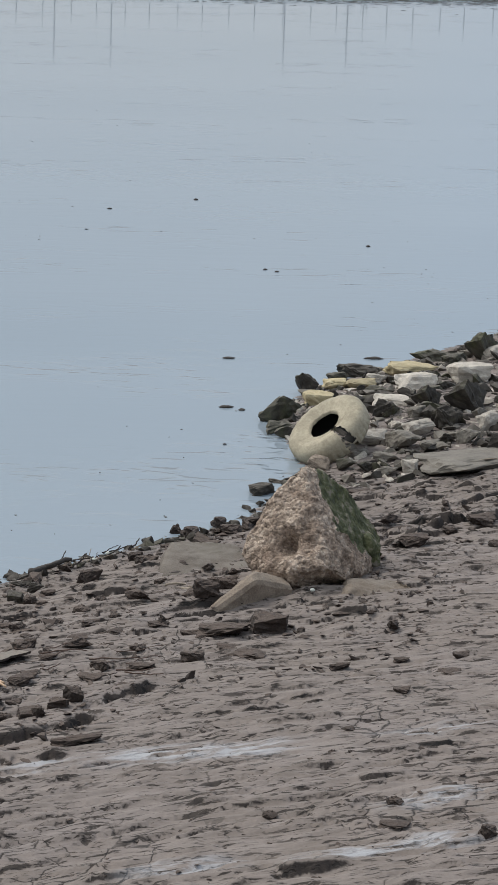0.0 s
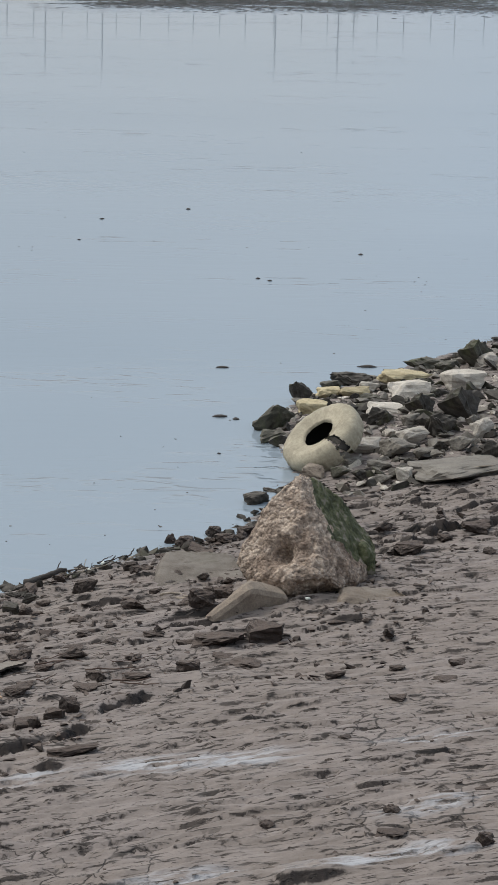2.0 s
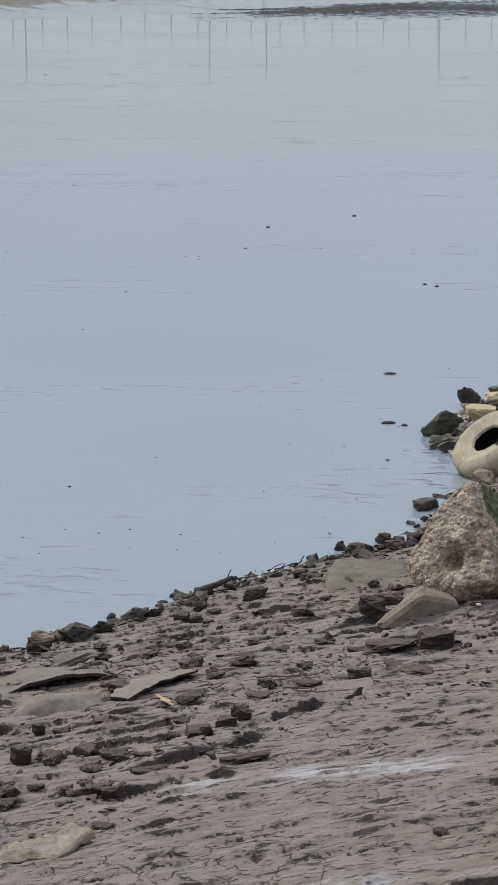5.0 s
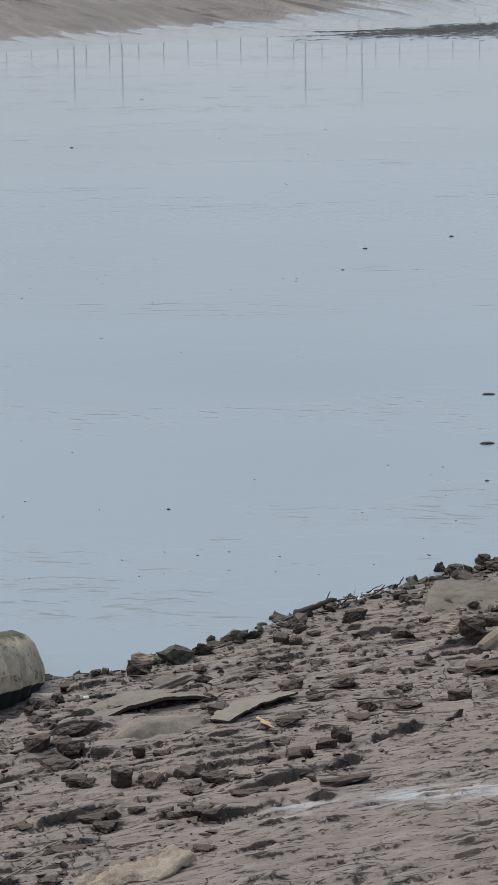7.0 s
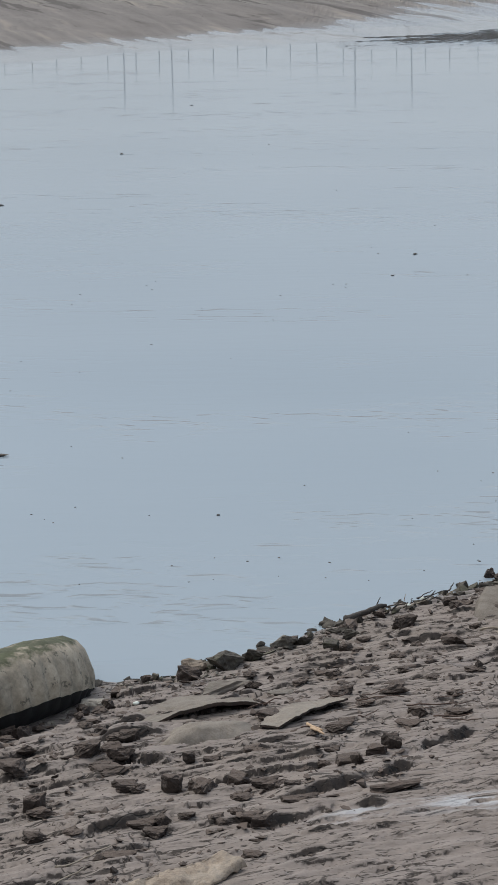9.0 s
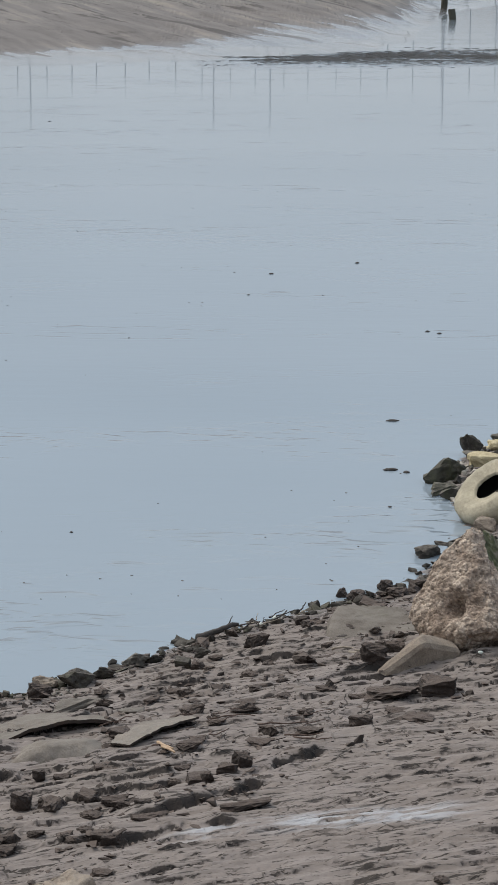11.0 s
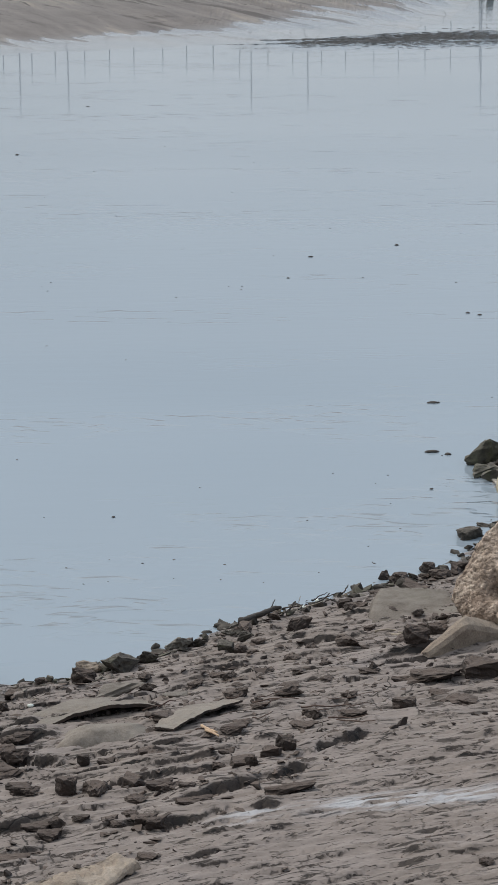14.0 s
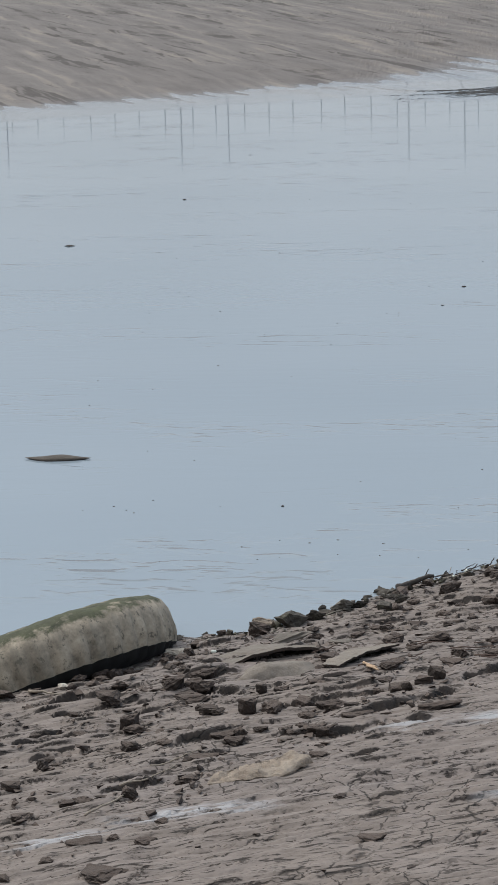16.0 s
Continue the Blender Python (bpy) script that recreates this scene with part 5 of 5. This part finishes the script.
scatter("shore_stones", 420, at_edge, lambda r: 0.05 + 0.17 * r.random() ** 2, DARK_STONE, 6, "dark small stones along the waterline", "stones", (0.4, 0.8), True)

for spec in ((24.1, 239.5, 4.0, 0.36, 3, 0), (25.9, 241.4, 4.4, 0.36, 1.0, 0), (19.3, 255, 1.3, 0.34, 2, 0), (17.9, 225, 0.95, 0.32, -7, 0), (17.9, 275.6, 0.7, 0.32, 8, 0)):
    pile(*spec)


# ---------------------------------------------------------------- driftwood, sheets and scraps
def limb(points, radius, taper, seg=8, seed=0.0):
    """A tapered crooked stick along the points, as a bmesh."""
    bm = bmesh.new()
    pts = [Vector(p) for p in points]
    rows = []
    for i, p in enumerate(pts):
        d = (pts[min(i + 1, len(pts) - 1)] - pts[max(i - 1, 0)]).normalized()
        side = d.cross(Vector((0, 0, 1)))
        side = side.normalized() if side.length > 1e-4 else Vector((1, 0, 0))
        up = side.cross(d)
        r = radius * (1 + (taper - 1) * i / (len(pts) - 1))
        row = []
        for k in range(seg):
            a = 2 * math.pi * k / seg
            rr = r * (1 + 0.22 * noise.noise(Vector((k * 0.9, i * 0.8, seed))))
            row.append(bm.verts.new(p + side * math.cos(a) * rr + up * math.sin(a) * rr))
        rows.append(row)
    for p, q in zip(rows, rows[1:]):
        for k in range(seg):
            bm.faces.new((p[k], p[(k + 1) % seg], q[(k + 1) % seg], q[k]))
    bm.faces.new(rows[0][::-1])
    bm.faces.new(rows[-1])
    bmesh.ops.recalc_face_normals(bm, faces=bm.faces)
    return bm


def stick(name, x0, y0, x1, y1, radius, material, label, rise=(0.03, 0.03), seed=0, category="driftwood", bend=0.04, group=""):
    rng = random.Random(seed)
    n = 9
    z0, z1 = max(0, float(bank_base(x0, y0))) + rise[0], max(0, float(bank_base(x1, y1))) + rise[1]
    pts = []
    for i in range(n):
        f = i / (n - 1)
        pts.append((x0 + (x1 - x0) * f + rng.uniform(-bend, bend) * 0.4, y0 + (y1 - y0) * f + rng.uniform(-bend, bend), z0 + (z1 - z0) * f + bend * math.sin(f * 5 + seed) * 0.6))
    ob = new(name, mesh_of(limb(pts, radius, 0.6, 8, seed), name, material, True))
    return tagged(ob, label, category, group)


stick("driftwood_log", -0.60, 27.25, -0.15, 27.55, 0.042, WET_WOOD, "dark wet driftwood branch lying at the waterline", (0.10, 0.11), 4)
rng = random.Random(33)
for k in range(22):
    x = -0.35 + 1.0 * rng.random()
    y = 27.55 + (x + 0.35) * 0.78 + rng.uniform(-0.15, 0.12)
    a, ln = rng.uniform(-1.2, 1.9), rng.uniform(0.08, 0.26)
    pale = rng.random() < 0.4
    stick("twig", x, y, x + ln * math.cos(a), y + ln * math.sin(a), rng.uniform(0.005, 0.011), DRY_WOOD if pale else WET_WOOD,
          "pale dry twig in the drift line" if pale else "dark wet twig in the drift line", (rng.uniform(0.04, 0.1), rng.uniform(0.06, 0.17)), 40 + k, "twig", 0.015, "twigs in the drift line")
for k, (x0, y0, x1, y1, r) in enumerate([(-3.15, 17.0, -2.85, 17.7, 0.012), (-2.95, 17.9, -2.5, 18.5, 0.010), (-2.75, 18.6, -2.35, 19.0, 0.009), (1.05, 26.15, 1.45, 25.85, 0.022), (1.15, 26.0, 1.55, 26.2, 0.016), (0.9, 26.3, 1.25, 26.1, 0.013), (-4.55, 22.3, -4.1, 22.15, 0.014)]):
    stick("twig", x0, y0, x1, y1, r, DRY_WOOD, "pale dry twig lying on the mud", (0.05, 0.06), 70 + k, "twig", 0.03, "twigs on the mud")
stick("wood_chip", -0.87, 22.42, -0.72, 22.20, 0.017, RAW_WOOD, "split piece of orange-brown wood on the mud", (0.08, 0.06), 3, "wood chip", 0.006)
stick("wood_chip", -0.83, 22.30, -0.70, 22.12, 0.015, RAW_WOOD, "split piece of orange-brown wood on the mud", (0.07, 0.05), 5, "wood chip", 0.006)
stick("twig", 4.72, 31.75, 5.45, 31.68, 0.014, DRY_WOOD, "thin pale stick lying on a flat grey slab", (0.16, 0.16), 91, "twig", 0.02, "twigs on the mud")


def lifted_sheet(name, x0, y0, x1, y1, back, heights, thick, material, label, category, seed):
    """A stiff sheet whose front edge is raised off the mud along the line, sloping down behind it."""
    nu, nv = 40, 14
    ln = math.hypot(x1 - x0, y1 - y0)
    ux, uy = (x1 - x0) / ln, (y1 - y0) / ln
    vx, vy = -uy, ux
    top, faces = [], []
    for j in range(nv):
        for i in range(nu):
            f, g = i / (nu - 1), j / (nv - 1)
            wave = 0.04 * noise.noise(Vector((f * 4, g * 2, seed))) + 0.012 * noise.noise(Vector((f * 14, g * 2, seed)))
            x = x0 + ux * ln * f + vx * (back * g * (0.7 + 0.5 * math.sin(f * 3.1)) + wave)
            y = y0 + uy * ln * f + vy * (back * g * (0.7 + 0.5 * math.sin(f * 3.1)) + wave)
            h = float(np.interp(f, np.linspace(0, 1, len(heights)), heights)) * (1 - 0.75 * g) + 0.025
            h += 0.02 * noise.noise(Vector((f * 5, g * 3, seed + 3))) + 0.008 * noise.noise(Vector((f * 19, g * 11, seed)))
            top.append((x, y, float(bank_base(x, y)) + max(h, -0.02) + 0.03))
    n = nu * nv
    verts = top + [(x, y, z - thick) for x, y, z in top]
    for j in range(nv - 1):
        for i in range(nu - 1):
            a = j * nu + i
            faces.append((a, a + 1, a + nu + 1, a + nu))
            faces.append((n + a, n + a + nu, n + a + nu + 1, n + a + 1))
    for i in range(nu - 1):
        faces.append((i, n + i, n + i + 1, i + 1))
        b = (nv - 1) * nu + i
        faces.append((b, b + 1, n + b + 1, n + b))
    for j in range(nv - 1):
        a = j * nu
        faces.append((a, a + nu, n + a + nu, n + a))
        b = a + nu - 1
        faces.append((b, n + b, n + b + nu, b + nu))
    me = mesh_from(name, verts, faces, [material, CLOD], False)
    # Rim and underside take the dark clod colour in place of the edge's shadow.
    for k, f in enumerate(me.polygons):
        f.material_index = 0 if k < 2 * (nu - 1) * (nv - 1) and k % 2 == 0 else 1
    return tagged(new(name, me), label, category)


lifted_sheet("rubber_sheet", -2.46, 22.92, -1.36, 23.42, 0.62, [0.0, 0.04, 0.07, 0.10, 0.10, 0.06, 0.01], 0.035, SHEET, "silt-coated old sheet with its curled edge lifted off the mud", "sheet", 1)
lifted_sheet("rubber_sheet", -1.14, 22.48, -0.50, 23.34, 0.34, [0.0, 0.04, 0.05, 0.04, 0.02], 0.022, SHEET, "silt-coated strip of old sheet lying on the mud", "sheet", 5)
HUMP = [(-0.48, -0.28, -0.04), (0.46, -0.06, -0.04), (0.52, 0.4, -0.02), (-0.4, 0.3, -0.02), (-0.36, -0.2, 0.05), (-0.1, -0.05, 0.14), (0.12, 0.08, 0.15), (0.36, 0.06, 0.07), (0.3, 0.3, 0.12), (-0.25, 0.2, 0.10)]
rock_object("stone_slab", HUMP, SHEET, 5, 0.03, 3.0, "smooth pale silted hump of stone below the old sheet", "stone slab", on_bank(-1.80, 22.42, 0.0), fine=0.04)

# white scraps
for k, (x, y, w) in enumerate([(-2.66, 23.95, 0.035), (0.12, 27.95, 0.05), (0.3, 28.1, 0.05), (2.45, 25.45, 0.03)]):
    bm = bmesh.new()
    bmesh.ops.create_icosphere(bm, subdivisions=2, radius=1.0)
    for v in bm.verts:
        v.co *= 1 + 0.3 * noise.noise(v.co * 2 + Vector((k, 0, 0)))
        v.co = Vector((v.co.x * w, v.co.y * w * 0.7, (v.co.z * 0.6 + 0.5) * w))
    ob = new("scrap", mesh_of(bm, "scrap", WHITE_SCRAP, True))
    ob.location = (x, y, floor_at(x, y) + 0.01)
    tagged(ob, "small white plastic scrap on the mud", "litter", "white scraps")


# ---------------------------------------------------------------- things afloat
def float_piece(name, x, y, w, d, h, material, label, turn, seed, group=""):
    bm = bmesh.new()
    bmesh.ops.create_icosphere(bm, subdivisions=3, radius=0.5)
    for v in bm.verts:
        t = 1 - 0.75 * abs(v.co.x * 2) ** 2.2
        v.co = Vector((v.co.x * w, v.co.y * d * max(t, 0.1), v.co.z * h * max(t, 0.15)))
        v.co += Vector((0, 0.15 * d, 0.10 * h)) * noise.noise(v.co * 3 / w + Vector((seed, 0, 0)))
    ob = new(name, mesh_of(bm, name, material, True))
    ob.matrix_world = Matrix.Translation((x, y, 0.15 * h)) @ pose(0, 0, 0, 0, 0, turn)
    return tagged(ob, label, "driftwood", group)


float_piece("floating_log", -6.42, 36.4, 1.14, 0.34, 0.11, FLOAT_WOOD, "waterlogged dark log floating low in the river", -4, 2)
rng = random.Random(8)
float_piece("floating_scrap", 2.34, 40.40, 0.23, 0.09, 0.051, WET_WOOD, "small dark scrap afloat on the river", 0, 405, "floating scraps")
float_piece("floating_scrap", 4.78, 40.62, 0.35, 0.11, 0.060, WET_WOOD, "small dark scrap afloat on the river", 0, 662, "floating scraps")
float_piece("floating_scrap", 2.10, 36.58, 0.24, 0.11, 0.061, WET_WOOD, "small dark scrap afloat on the river", 0, 400, "floating scraps")
float_piece("floating_scrap", 2.33, 36.41, 0.11, 0.08, 0.046, WET_WOOD, "small dark scrap afloat on the river", 0, 428, "floating scraps")
float_piece("floating_scrap", 3.56, 49.73, 0.10, 0.07, 0.041, WET_WOOD, "small dark scrap afloat on the river", 0, 470, "floating scraps")
float_piece("floating_scrap", 3.78, 49.48, 0.10, 0.07, 0.041, WET_WOOD, "small dark scrap afloat on the river", 0, 490, "floating scraps")
float_piece("floating_scrap", 6.03, 53.21, 0.11, 0.08, 0.044, WET_WOOD, "small dark scrap afloat on the river", 0, 652, "floating scraps")
float_piece("floating_scrap", 2.56, 60.18, 0.12, 0.09, 0.050, WET_WOOD, "small dark scrap afloat on the river", 0, 347, "floating scraps")
float_piece("floating_scrap", 0.45, 58.19, 0.12, 0.09, 0.048, WET_WOOD, "small dark scrap afloat on the river", 0, 194, "floating scraps")
float_piece("floating_scrap", -11.15, 69.24, 0.34, 0.11, 0.062, WET_WOOD, "small dark scrap afloat on the river", 0, 122, "floating scraps")
float_piece("floating_scrap", -9.24, 83.84, 0.13, 0.10, 0.055, WET_WOOD, "small dark scrap afloat on the river", 0, 322, "floating scraps")
for k in range(5):
    y = 30 + 75 * rng.random() ** 1.4
    x = (rng.random() - 0.5) * 0.28 * y + 0.0
    if bank_base(x, y) > -0.1:
        continue
    s = rng.uniform(0.04, 0.09) * (0.6 + y / 90)
    float_piece("floating_scrap", x, y, s * 1.4, s, 0.03, WET_WOOD, "small dark scrap afloat on the river", rng.uniform(-20, 20), k, "floating scraps")


def floating_flecks():
    """Bits of leaf, froth and bark drifting on the slack water."""
    rng = random.Random(23)
    verts, faces, made = [], [], 0
    while made < 120:
        y = 29 + 80 * rng.random() ** 1.5
        x = (rng.random() - 0.5) * 0.34 * y
        if noise.noise(Vector((x * 0.12, y * 0.08, 6))) < rng.uniform(-0.45, 0.3) or float(bank_base(x, y)) > -0.06:
            continue
        made += 1
        w = rng.uniform(0.02, 0.06) * (0.5 + y / 90)
        d, turn, n = w * rng.uniform(0.5, 1.1), rng.uniform(-0.5, 0.5), len(verts)
        for level, grow in ((-0.01, 1.0), (0.006, 0.75)):
            for k in range(7):
                a = 6.283 * k / 7
                r = 0.5 * grow * rng.uniform(0.6, 1.1)
                px, py = math.cos(a) * w * r, math.sin(a) * d * r
                verts.append((x + px * math.cos(turn) - py * math.sin(turn), y + px * math.sin(turn) + py * math.cos(turn), level))
        faces += [(n + k, n + (k + 1) % 7, n + 7 + (k + 1) % 7, n + 7 + k) for k in range(7)]
        faces.append(tuple(n + 7 + k for k in range(7)))
    ob = new("floating_flecks", mesh_from("floating_flecks", verts, faces, [FLOAT_WOOD]))
    tagged(ob, "small brown flecks of bark and leaf adrift on the river", "flotsam", kind="stuff")


floating_flecks()


# ---------------------------------------------------------------- shingle, bark and a shallow riffle
def in_riffle(rng):
    x = -4 + 47 * rng.random()
    y = 156.5 + 0.30 * x + rng.gauss(0, 3.2 + 0.08 * max(x, 0))
    keep = 0.6 + 0.9 * noise.noise(Vector((x * 0.16, y * 0.45, 2))) + min(0, (x - 4) * 0.10)
    if rng.random() > keep or y > float(np.interp(x, FOOT_X, FOOT_Y)) + 1.5:
        return None
    return x, y, 1.0


# Flat dark flakes added to imitate the dark of the far rippled water.
def riffle_stones():
    rng = random.Random(91)
    verts, faces = [], []
    made = 0
    while made < 12000:
        s = in_riffle(rng)
        if not s:
            continue
        made += 1
        w, d, h = rng.uniform(0.2, 0.8), rng.uniform(0.12, 0.5), rng.uniform(0.003, 0.016)
        n = len(verts)
        for k in range(7):
            a = 6.283 * k / 7
            r = rng.uniform(0.7, 1.1)
            verts.append((s[0] + math.cos(a) * w * 0.5 * r, s[1] + math.sin(a) * d * 0.5 * r, -0.05))
        for k in range(7):
            a = 6.283 * k / 7
            r = rng.uniform(0.35, 0.75)
            verts.append((s[0] + math.cos(a) * w * 0.5 * r, s[1] + math.sin(a) * d * 0.5 * r, h * rng.uniform(0.6, 1.0)))
        for k in range(7):
            j = (k + 1) % 7
            faces.append((n + k, n + j, n + 7 + j, n + 7 + k))
        faces.append(tuple(n + 7 + k for k in range(7)))
    ob = new("riffle_stones", mesh_from("riffle_stones", verts, faces, [RIPPLE_DARK]))
    tagged(ob, "dark flat flakes added for the dark ripples of the far water", "stones", kind="stuff")


riffle_stones()


def in_drift(rng):
    a = rng.uniform(-5.5, 0.6)
    b = float(np.interp(a, SHORE_A, SHORE_B)) + 0.75 + rng.gauss(0.0, 0.22) + (0.3 if a > -0.8 else 0.0)
    if a > -0.6:
        b -= 0.6
    return BASE[0] + a * ALONG[0] + b * INLAND[0], BASE[1] + a * ALONG[1] + b * INLAND[1], 1.0


scatter("shingle", 420, in_drift, lambda r: 0.018 + 0.06 * r.random() ** 2, GREY_STONE, 7, "grey shingle in the drift line by the big tyre", "shingle", (0.4, 0.8))
scatter("pale_shingle", 130, in_drift, lambda r: 0.015 + 0.05 * r.random() ** 2, BUFF_STONE, 8, "pale buff shingle in the drift line", "shingle", (0.4, 0.8))

BARK = wood_material("red_bark", (0.055, 0.032, 0.024), (0.12, 0.078, 0.06))
brng = random.Random(17)
for k in range(16):
    x = brng.uniform(-1.5, 0.6)
    y = 22.9 + brng.gauss(0, 0.5)
    a, ln = brng.uniform(-0.3, 0.7), brng.uniform(0.15, 0.55)
    stick("bark_strip", x, y, x + ln * math.cos(a), y + ln * math.sin(a), brng.uniform(0.004, 0.009), BARK, "reddish-brown strip of bark on the mud",
          (0.06, 0.07), 200 + k, "bark", 0.02, "bark strips")
